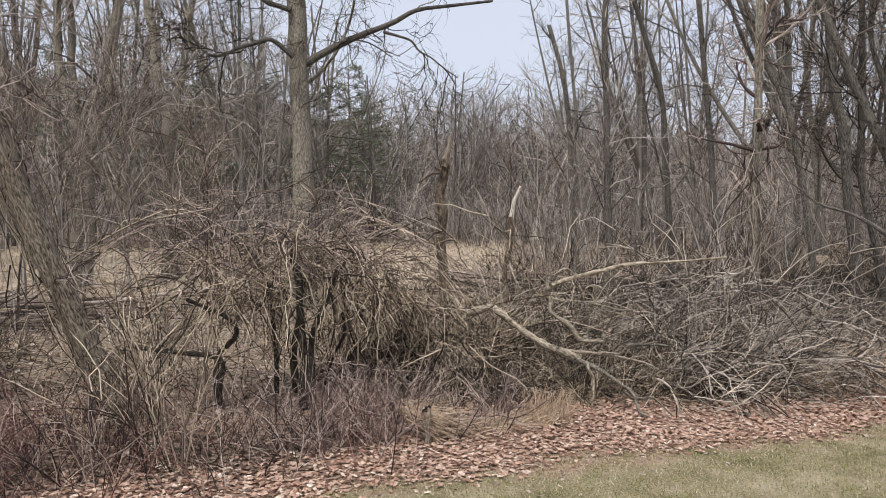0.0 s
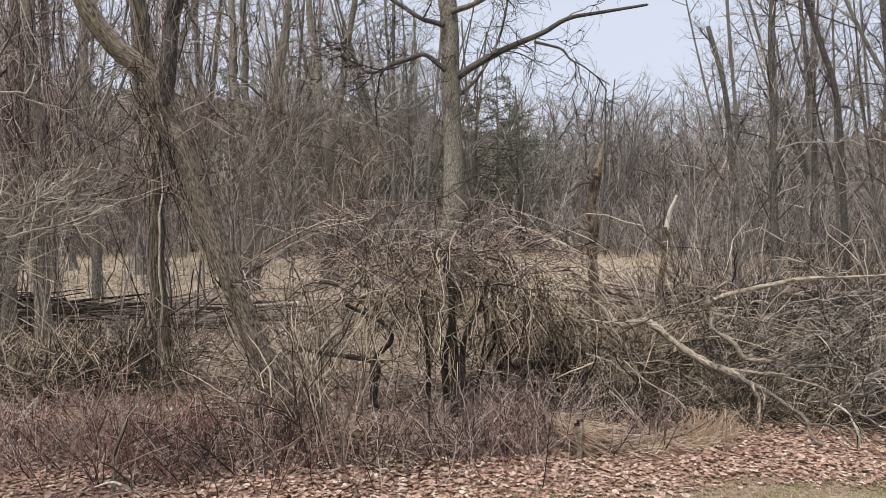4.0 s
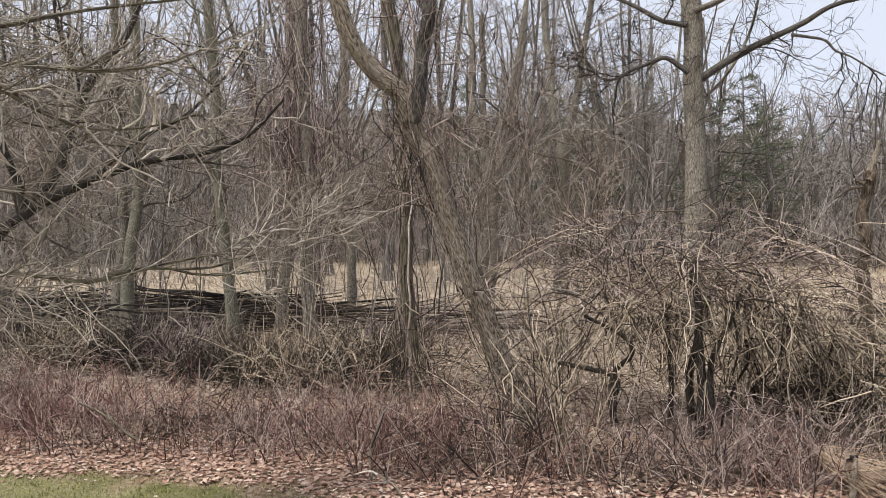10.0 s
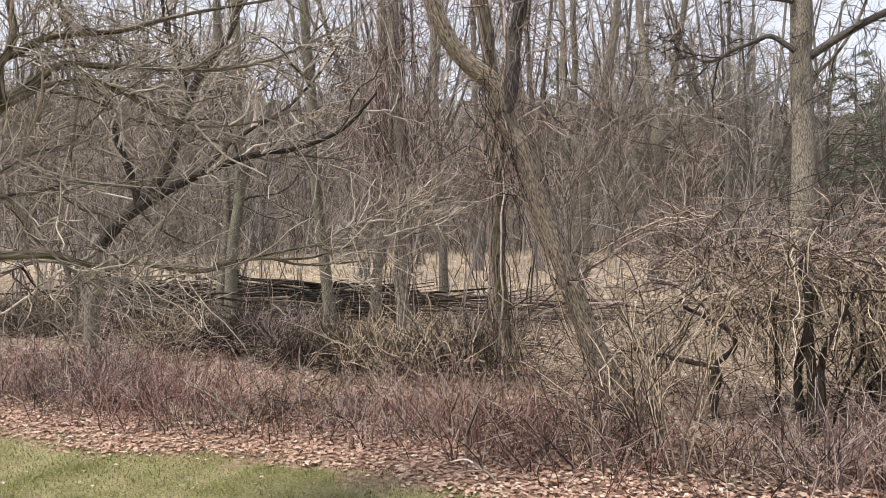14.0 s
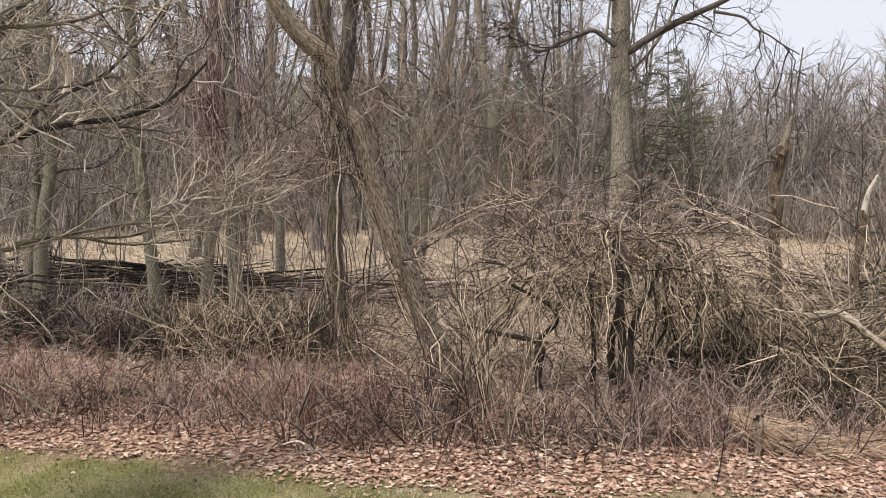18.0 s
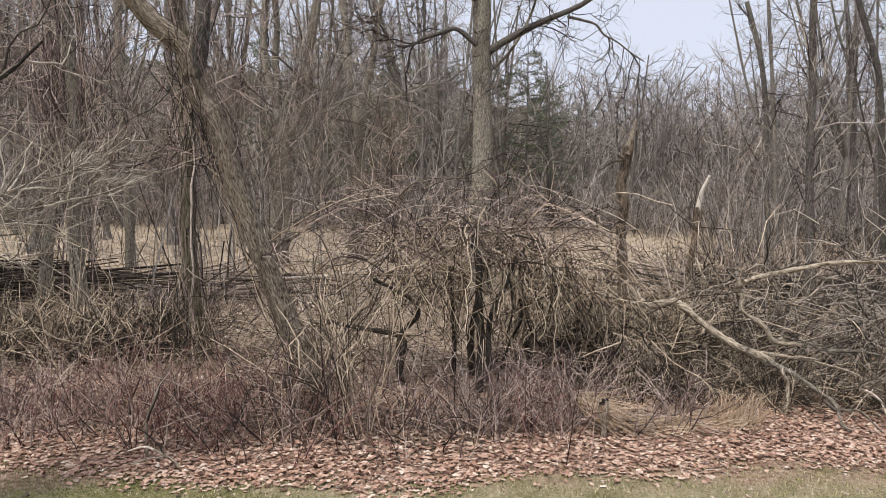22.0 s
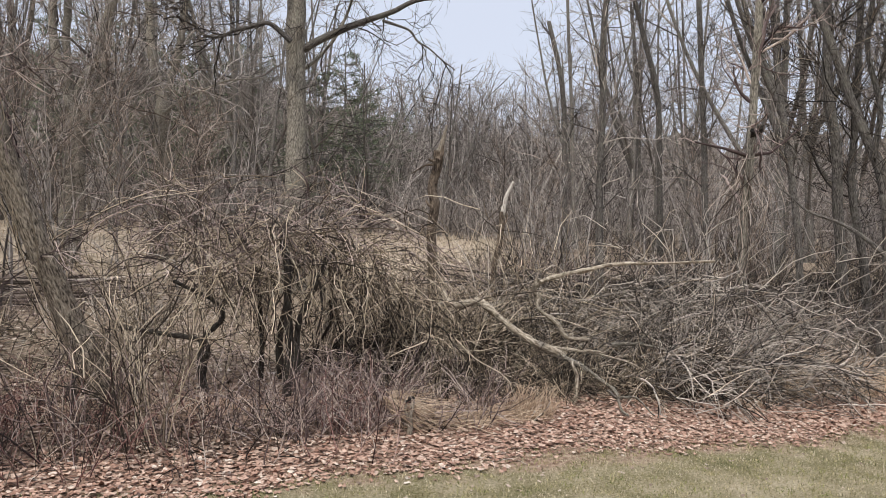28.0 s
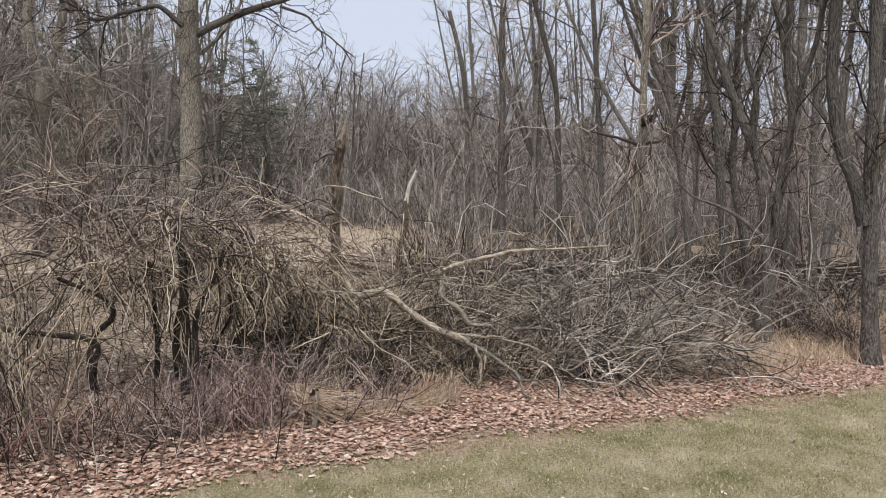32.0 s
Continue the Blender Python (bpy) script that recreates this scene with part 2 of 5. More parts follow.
def unit(v):
    return v / np.maximum(np.linalg.norm(v, axis=-1, keepdims=True), 1e-9)


def tubes(paths, radii, sides):
    """Points and faces of tubes round N paths of K points each."""
    paths, radii = np.asarray(paths, float), np.asarray(radii, float)
    n, k, _ = paths.shape
    t = unit(np.gradient(paths, axis=1))
    mean = unit(paths[:, -1] - paths[:, 0])
    ref = np.where(np.abs(mean[:, 2:3]) > 0.8, [[1.0, 0, 0]], [[0, 0, 1.0]])[:, None, :]
    u = unit(np.cross(t, ref))
    v = np.cross(t, u)
    a = np.arange(sides) * 2 * np.pi / sides
    ring = u[:, :, None] * np.cos(a)[:, None] + v[:, :, None] * np.sin(a)[:, None]
    verts = (paths[:, :, None] + ring * radii[:, :, None, None]).reshape(-1, 3)
    i = np.arange(n)[:, None, None] * k * sides
    j = np.arange(k - 1)[None, :, None] * sides
    s = np.arange(sides)[None, None]
    s2 = (s + 1) % sides
    faces = np.stack(np.broadcast_arrays(i + j + s, i + j + s2, i + j + sides + s2, i + j + sides + s), -1).reshape(-1, 4)
    return verts, faces


def cones(paths, radii):
    """Points and faces of three-sided twigs that end in a point."""
    v, f = tubes(paths[:, :-1] if paths.shape[1] > 2 else np.repeat(paths[:, :1], 1, 1), radii[:, :-1], 3)
    n, k = len(paths), paths.shape[1] - 1
    tips = len(v) + np.arange(n)
    last = (np.arange(n) * k + k - 1) * 3
    ends = np.stack([np.stack([last + q, last + (q + 1) % 3, tips], -1) for q in range(3)], 1).reshape(-1, 3)
    return np.concatenate([v, paths[:, -1]]), np.concatenate([f[:, [0, 1, 2]], f[:, [0, 2, 3]], ends])


def joined(groups):
    vs, fs, off = [], [], 0
    mixed = len({f.shape[1] for v, f in groups}) > 1
    for v, f in groups:
        if mixed and f.shape[1] == 4:
            f = np.concatenate([f[:, [0, 1, 2]], f[:, [0, 2, 3]]])
        vs.append(v)
        fs.append(f + off)
        off += len(v)
    return np.concatenate(vs), np.concatenate(fs)


def part(name, me, parent, label="", kind=""):
    ob = new(name, me)
    ob.parent = parent
    return tagged(ob, label, kind=kind)


def each(name, paths, radii, sides, mat, parent, label="", most=300):
    """One part for every path, up to most of them; the rest joined."""
    base = np.array(parent.location)
    for p, q in zip(paths[:most], radii[:most]):
        v, f = tubes(p[None], q[None], sides)
        part(name, quads(name, v - base, f, mat), parent, label)
    if len(paths) > most:
        v, f = tubes(paths[most:], radii[most:], sides)
        part(name + "_mass", quads(name, v - base, f, mat), parent, label, "stuff")


def thing(name, base, label, category, group="", kind=""):
    ob = new(name)
    ob.location = base
    ob.empty_display_size = 0.2
    return tagged(ob, label, category, group, kind)


def spline(points, n):
    """n points of a smooth curve through the given ones."""
    p = np.array(points, float)
    p = np.concatenate([[2 * p[0] - p[1]], p, [2 * p[-1] - p[-2]]])
    x = np.linspace(0, len(p) - 3 - 1e-6, n)
    i, f = x.astype(int), (x % 1)[:, None]
    a, b, c, d = p[i], p[i + 1], p[i + 2], p[i + 3]
    return 0.5 * (2 * b + (c - a) * f + (2 * a - 5 * b + 4 * c - d) * f**2 + (3 * b - a - 3 * c + d) * f**3)


def limb_mesh(name, points, r0, r1, mat, base, n=26, sides=9, rough=0.022, flare=0.0, wobble=0.012):
    """A trunk or limb: a tapered, slightly crooked and lumpy tube, closed at its end. Returns mesh and centre line."""
    line = spline(points, n)
    s = np.linspace(0, 1, n)
    sway = rng.normal(0, wobble, (7, 3)) * (r0 / 0.1) ** 0.5 * 1.6
    sway[0] = sway[-1] = 0
    line += spline(sway, n)
    r = r0 + (r1 - r0) * s**0.8 + flare * np.exp(-s * n * 0.55)
    r = r * (1 + spline(rng.normal(0, rough, (9, 1)), n)[:, 0])
    v, f = tubes(line[None], r[None], sides)
    v = v.reshape(n, sides, 3)
    v += (v - line[:, None]) * rng.normal(0, rough * 1.3, (n, sides, 1))
    v = v.reshape(-1, 3)
    tip = len(v)
    v = np.concatenate([v, line[-1:] + (line[-1] - line[-2]) * 0.1])
    k = (n - 1) * sides
    cap = [[k + q, k + (q + 1) % sides, tip, tip] for q in range(0, sides)]
    me = bpy.data.meshes.new(name)
    me.from_pydata((v - np.array(base)).tolist(), [], f.tolist() + [c[:3] for c in cap])
    me.polygons.foreach_set("use_smooth", np.ones(len(me.polygons), bool))
    me.materials.append(mat)
    a = np.arange(sides) * 2 * np.pi / sides
    run = np.concatenate([[0], np.cumsum(np.linalg.norm(np.diff(line, axis=0), axis=1))])
    at = np.empty((n, sides, 3))
    at[..., 0], at[..., 1], at[..., 2] = r0 * np.cos(a), r0 * np.sin(a), run[:, None] + (run[0] + base[0] * 7.3) % 3
    at = np.concatenate([at.reshape(-1, 3), at[-1, :1]])
    me.attributes.new("along", "FLOAT_VECTOR", "POINT").data.foreach_set("vector", at.astype(np.float32).ravel())
    return me, line


def grow(starts, ways, lengths, k=5, bend=0.25, lift=0.0):
    """N crooked paths of k points from the starts; lift bends them up (or, below nought, down)."""
    n = len(starts)
    p = np.empty((n, k, 3))
    p[:, 0] = starts
    d = unit(np.asarray(ways, float))
    step = np.asarray(lengths, float)[:, None] / (k - 1)
    for q in range(1, k):
        p[:, q] = p[:, q - 1] + d * step
        d = d + rng.normal(0, bend, (n, 3))
        d[:, 2] += lift
        d = unit(d)
    return p


def offshoots(paths, count, low=0.2, spread=0.8, up=0.25):
    """Starts and ways of count side shoots, at random along the given paths."""
    n, k, _ = paths.shape
    i = rng.integers(0, n, count)
    x = rng.uniform(low, 0.98, count) * (k - 1)
    j = np.minimum(x.astype(int), k - 2)
    f = (x - j)[:, None]
    at = paths[i, j] * (1 - f) + paths[i, j + 1] * f
    way = unit(paths[i, j + 1] - paths[i, j]) + rng.normal(0, spread, (count, 3))
    way[:, 2] += up
    return at, unit(way)


def taper(n, k, r0, r1, spread=0.3):
    return np.linspace(r0, r1, k)[None] * np.exp(rng.normal(0, spread, n))[:, None]


def crown_of(lines, base, sizes, counts, radii, lift=0.05, up=0.25, sides=(5, 3, 3), low=0.25, bend=0.2, points=(7, 5, 4)):
    """Three orders of branches from the given centre lines, as one mesh's points and faces round base."""
    k0 = min(len(q) for q in lines)
    parents = np.stack([q[np.linspace(0, len(q) - 1, k0).astype(int)] for q in lines])
    made = []
    for order, (size, count, (ra, rb)) in enumerate(zip(sizes, counts, radii)):
        at, way = offshoots(parents, count, low if order == 0 else 0.15, 0.75, up)
        k = points[order]
        p = grow(at, way, size * rng.uniform(0.5, 1.3, count), k, bend, lift)
        made.append(tubes(p, taper(count, k, ra, rb), sides[order]) if order < 2 else cones(p, taper(count, k, ra, rb)))
        parents = p
    v, f = joined(made)
    return v - np.array(base), f


def tree(name, label, category, trunk, r0, r1, mat, twig, limbs=(), sizes=(1.6, 0.8, 0.4), counts=(22, 90, 260),
         radii=((0.022, 0.008), (0.009, 0.004), (0.005, 0.002)), low=0.35, flare=0.05, group="", lift=0.05, up=0.3, sides=10, from_limbs=True, bend=0.2, points=(7, 5, 4), crown_sides=(5, 3, 3), wobble=0.012):
    base = np.array(trunk[0], float)
    ob = thing(name, tuple(base), label, category, group)
    me, line = limb_mesh("trunk", trunk, r0, r1, mat, base, 34, sides, flare=flare, wobble=min(wobble, 0.012))
    part("trunk", me, ob)
    lines = [line]
    for pts, a, b, *other in limbs:
        me, ln = limb_mesh("limb", pts, a, b, other[0] if other else mat, base, 22, 8, wobble=wobble)
        part("limb", me, ob)
        lines.append(ln)
    if counts:
        v, f = crown_of(lines if from_limbs else lines[1:], base, sizes, counts, radii, lift, up, crown_sides, low, bend, points)
        part("crown", quads("crown", v, f, twig), ob, "bare leafless twigs", "stuff")
    return ob


# ---- ground ----
def ground():
    """One sheet to the horizon, finer and gently uneven near the path."""
    xs = np.concatenate([[-900, -300, -120, -60], np.linspace(-34, 34, 137), [60, 120, 300, 900]])
    ys = np.concatenate([[-900, -200, -60, -20, -6], np.linspace(-2, 40, 127), [48, 60, 80, 130, 300, 900]])
    gx, gy = np.meshgrid(xs, ys)
    z = 0.05 * np.sin(gx * 0.9 + 1.3) * np.sin(gy * 0.7) * (gy > 13) * (gy < 40)
    z += rng.normal(0, 0.012, z.shape) * (gy > 9) * (gy < 40)
    v = np.stack([gx, gy, z], -1).reshape(-1, 3)
    w = len(xs)
    i = (np.arange(len(ys) - 1)[:, None] * w + np.arange(w - 1)).ravel()
    f = np.stack([i, i + 1, i + w + 1, i + w], -1)
    ob = new("ground", quads("ground", v, f, ground_material()))
    return tagged(ob, "mown lawn edge, leaf litter, woodland floor and pale meadow", "ground", kind="structure")


ground()


def lawn_edge(x):
    """The lawn's far edge, as y over x."""
    bays = 0.2 * np.exp(-(x + 3.3) ** 2) - 0.15 * np.exp(-((x + 0.5) / 0.5) ** 2) + 0.3 * np.exp(-((x - 2.2) / 0.9) ** 2)
    return 4.53 + 0.115 * x + 0.2 * np.clip((x - 3.4) / 1.5, 0, 1) + bays + 0.06 * np.sin(x * 1.7 + 0.6) + 0.06 * np.sin(x * 4.3)


# ---- the large trees ----
# leaning tree with a forked top, and the straight trunk beside it
tree("leaning_tree", "leaning brown-barked tree forking overhead, wrapped in vines", "tree",
     [(-1.48, 6.63, 0.02), (-1.75, 6.57, 0.64), (-1.97, 6.50, 1.21), (-2.16, 6.44, 1.89), (-2.30, 6.39, 2.29), (-2.43, 6.34, 2.53), (-2.50, 6.31, 2.77)], 0.1, 0.088, BARK_BROWN, TWIG_PURPLE,
     limbs=[([(-2.49, 6.32, 2.73), (-2.60, 6.27, 2.94), (-2.81, 6.18, 3.19), (-2.96, 6.10, 3.46), (-3.07, 6.05, 3.81), (-3.16, 6.00, 4.36)], 0.1, 0.075),
            ([(-2.48, 6.32, 2.70), (-2.44, 6.34, 3.05), (-2.40, 6.36, 3.40), (-2.35, 6.37, 3.79), (-2.32, 6.38, 4.53)], 0.078, 0.062, BARK_CLUMP)],
     counts=(7, 40, 160), sizes=(0.6, 0.45, 0.3), radii=((0.006, 0.003), (0.004, 0.003), (0.003, 0.002)), flare=0.03, low=0.3, up=0.0, lift=-0.05)
tree("straight_tree", "slender greenish tree trunk behind a leaning tree", "tree",
     [(-2.87, 7.51, -0.15), (-2.97, 7.47, 0.78), (-3.01, 7.46, 1.55), (-2.99, 7.46, 2.31), (-3.03, 7.45, 3.19), (-3.11, 7.41, 3.77), (-3.21, 7.37, 4.16), (-3.33, 7.31, 5.00)], 0.08, 0.075, BARK_LAWN, TWIG_PURPLE, counts=(12, 60, 200), sizes=(0.8, 0.5, 0.35), radii=((0.008, 0.004), (0.005, 0.003), (0.0035, 0.002)), low=0.2)
# the oak with its low outstretched limbs
tree("oak_tree", "tall grey oak with low outstretched bare limbs", "tree",
     [(0.03, 14.25, -0.24), (-0.00, 14.25, 1.25), (-0.03, 14.25, 2.89), (-0.08, 14.25, 4.52), (-0.10, 14.25, 5.60), (-0.16, 14.25, 6.79), (-0.28, 14.25, 8.95)], 0.21, 0.17, BARK_GREY, TWIG_DARK_SHADE,
     limbs=[([(0.01, 14.25, 4.57), (0.39, 14.24, 4.88), (0.97, 14.21, 5.11), (1.60, 14.15, 5.31), (2.21, 14.07, 5.64), (2.80, 13.96, 5.80), (3.60, 13.77, 5.84)], 0.085, 0.025, BARK_CLUMP),
            ([(1.50, 13.76, 5.16), (1.95, 13.70, 4.98), (2.34, 13.64, 4.65), (2.87, 13.54, 4.31)], 0.03, 0.01, BARK_CLUMP),
            ([(-0.15, 13.75, 4.63), (-0.52, 13.74, 4.93), (-0.94, 13.72, 4.76), (-1.36, 13.68, 4.54), (-1.73, 13.64, 4.64), (-1.94, 13.61, 4.95)], 0.05, 0.016, BARK_CLUMP),
            ([(-0.19, 14.05, 5.55), (-0.64, 14.03, 5.64), (-1.18, 14.00, 5.99), (-1.82, 13.93, 6.26), (-2.46, 13.83, 6.73)], 0.055, 0.025, BARK_CLUMP),
            ([(-0.05, 14.05, 5.81), (0.59, 14.03, 6.05), (1.26, 13.99, 6.43), (2.07, 13.89, 6.88)], 0.06, 0.03),
            ([(0.01, 14.65, 4.26), (0.23, 14.65, 4.43), (0.67, 14.63, 5.02), (1.00, 14.61, 5.89), (1.21, 14.60, 6.87)], 0.04, 0.02)],
     counts=(56, 360, 1600), sizes=(1.1, 0.65, 0.4), radii=((0.011, 0.005), (0.006, 0.0035), (0.004, 0.0024)), flare=0.1, low=0.2, up=0.0, bend=0.36, lift=-0.02, wobble=0.035)
# broken snags
tree("broken_snag", "tall broken dead trunk with a pale splintered top", "dead tree",
     [(2.05, 10.54, -0.06), (2.02, 10.55, 0.81), (1.98, 10.56, 1.36), (2.01, 10.55, 1.75), (1.96, 10.56, 1.99), (2.03, 10.55, 2.34), (2.03, 10.54, 2.54)], 0.078, 0.066, BARK_SNAG, TWIG_GREY, counts=None, flare=0.01, wobble=0.003,
     limbs=[([(2.03, 10.55, 2.45), (2.08, 10.54, 2.62), (2.11, 10.53, 2.77), (2.14, 10.52, 2.91)], 0.062, 0.014, BARK_PALE), ([(2.02, 10.49, 2.40), (2.07, 10.49, 2.47), (2.09, 10.48, 2.61)], 0.05, 0.02), ([(2.01, 10.55, 2.34), (1.85, 10.58, 2.31), (1.66, 10.61, 2.19)], 0.02, 0.008),
            ([(1.95, 10.46, 1.71), (1.89, 10.47, 1.77), (1.86, 10.48, 1.82)], 0.025, 0.012), ([(1.97, 10.45, 2.36), (1.91, 10.47, 2.39), (1.88, 10.47, 2.41)], 0.03, 0.015)])
tree("white_snag", "broken dead stem with a white barkless tip", "dead tree",
     [(2.97, 10.83, 0.31), (3.05, 10.81, 0.96), (3.10, 10.79, 1.44), (3.11, 10.79, 1.69)], 0.052, 0.042, BARK_SNAG, TWIG_GREY, counts=None, flare=0.01, wobble=0.004,
     limbs=[([(3.11, 10.79, 1.64), (3.15, 10.78, 1.88), (3.20, 10.76, 2.03), (3.25, 10.75, 2.15)], 0.042, 0.02, WHITE_WOOD), ([(3.11, 10.79, 1.44), (3.17, 10.77, 1.56), (3.18, 10.77, 1.66)], 0.02, 0.01)])
# slender trees on the far side of the brush, by the meadow's edge
SLENDER = dict(category="tree", group="slender trees by the meadow", counts=(26, 120, 420), sizes=(1.3, 0.7, 0.45), radii=((0.011, 0.005), (0.006, 0.004), (0.004, 0.0025)), low=0.3)
tree("slender_tree", "slender pale grey-green tree leaning a little", trunk=[(-7.00, 10.05, -0.06), (-7.11, 9.97, 1.05), (-7.17, 9.93, 1.99), (-7.20, 9.90, 2.92), (-7.27, 9.85, 3.85), (-7.32, 9.82, 4.95), (-7.37, 9.78, 6.24)], r0=0.1, r1=0.075, mat=BARK_GREEN, twig=TWIG_GREY, **SLENDER)
tree("slender_tree", "slender dark tree among vines", trunk=[(-6.67, 10.86, -0.06), (-6.61, 10.90, 0.92), (-6.55, 10.94, 1.60), (-6.51, 10.96, 2.78), (-6.55, 10.94, 4.25), (-6.56, 10.93, 6.48)], r0=0.1, r1=0.07, mat=BARK_GREY, twig=TWIG_PURPLE, **SLENDER)
tree("slender_tree", "slender grey tree wrapped in hanging vines", trunk=[(-5.73, 10.26, -0.06), (-5.76, 10.24, 1.06), (-5.81, 10.21, 1.97), (-5.83, 10.20, 2.87), (-5.88, 10.18, 4.04), (-5.90, 10.16, 6.09)], r0=0.11, r1=0.08, mat=BARK_GREY, twig=TWIG_PURPLE, **SLENDER)
tree("slender_tree", "slender grey tree, one of a close pair", trunk=[(-9.75, 10.38, -0.06), (-9.71, 10.41, 0.98), (-9.64, 10.48, 1.83), (-9.67, 10.46, 2.89), (-9.73, 10.40, 4.47), (-9.76, 10.37, 6.68)], r0=0.1, r1=0.07, mat=BARK_GREY, twig=TWIG_GREY, **SLENDER)
tree("slender_tree", "slender pale tree, one of a close pair", trunk=[(-9.48, 10.36, -0.06), (-9.41, 10.42, 1.51), (-9.32, 10.50, 2.56), (-9.36, 10.47, 4.14), (-9.39, 10.44, 6.63)], r0=0.115, r1=0.08, mat=BARK_GREEN, twig=TWIG_GREY, **SLENDER)
tree("slender_tree", "thin grey tree at the meadow's edge", trunk=[(-6.72, 13.69, -0.06), (-6.74, 13.68, 1.35), (-6.81, 13.65, 3.00), (-6.87, 13.61, 4.76), (-6.95, 13.58, 7.21)], r0=0.1, r1=0.07, mat=BARK_GREY, twig=TWIG_GREY, **SLENDER)
# a spreading dark-limbed tree
tree("spreading_tree", "spreading tree with dark upswept limbs over brush", "tree",
     [(-7.64, 6.02, -0.06), (-7.62, 6.05, 0.82), (-7.61, 6.06, 1.30), (-7.57, 6.12, 1.57)], 0.09, 0.085, BARK_GREY, TWIG_GREY,
     limbs=[([(-7.59, 6.08, 1.43), (-7.39, 6.34, 1.84), (-7.08, 6.68, 2.35), (-6.91, 6.86, 3.05), (-6.78, 6.99, 3.56), (-6.53, 7.23, 4.22), (-6.34, 7.40, 5.10)], 0.085, 0.03, BARK_DARK),
            ([(-7.38, 6.04, 1.60), (-7.07, 6.40, 2.01), (-6.56, 6.93, 2.39), (-6.15, 7.30, 2.55), (-5.83, 7.56, 2.69), (-5.36, 7.90, 2.94), (-4.96, 8.16, 3.40)], 0.07, 0.014, BARK_DARK),
            ([(-7.27, 6.77, 2.32), (-7.12, 6.93, 2.86), (-7.07, 6.99, 3.37), (-7.16, 6.89, 3.94), (-7.25, 6.79, 4.64)], 0.045, 0.02, BARK_DARK),
            ([(-7.15, 6.30, 1.98), (-7.28, 6.16, 2.52), (-7.34, 6.08, 3.11), (-7.54, 5.82, 3.62), (-7.66, 5.66, 4.38)], 0.05, 0.02, BARK_DARK),
            ([(-6.52, 6.69, 2.33), (-6.17, 7.01, 2.74), (-5.81, 7.32, 3.10), (-5.47, 7.58, 3.53), (-5.24, 7.74, 3.96)], 0.035, 0.01, BARK_DARK),
            ([(-7.35, 5.91, 1.44), (-7.50, 5.71, 1.31), (-7.74, 5.38, 1.32), (-7.92, 5.10, 1.14)], 0.03, 0.012)],
     counts=(70, 320, 1100), sizes=(1.0, 0.6, 0.35), radii=((0.014, 0.006), (0.007, 0.004), (0.004, 0.002)), low=0.2, up=0.05, from_limbs=False, bend=0.3, wobble=0.025)
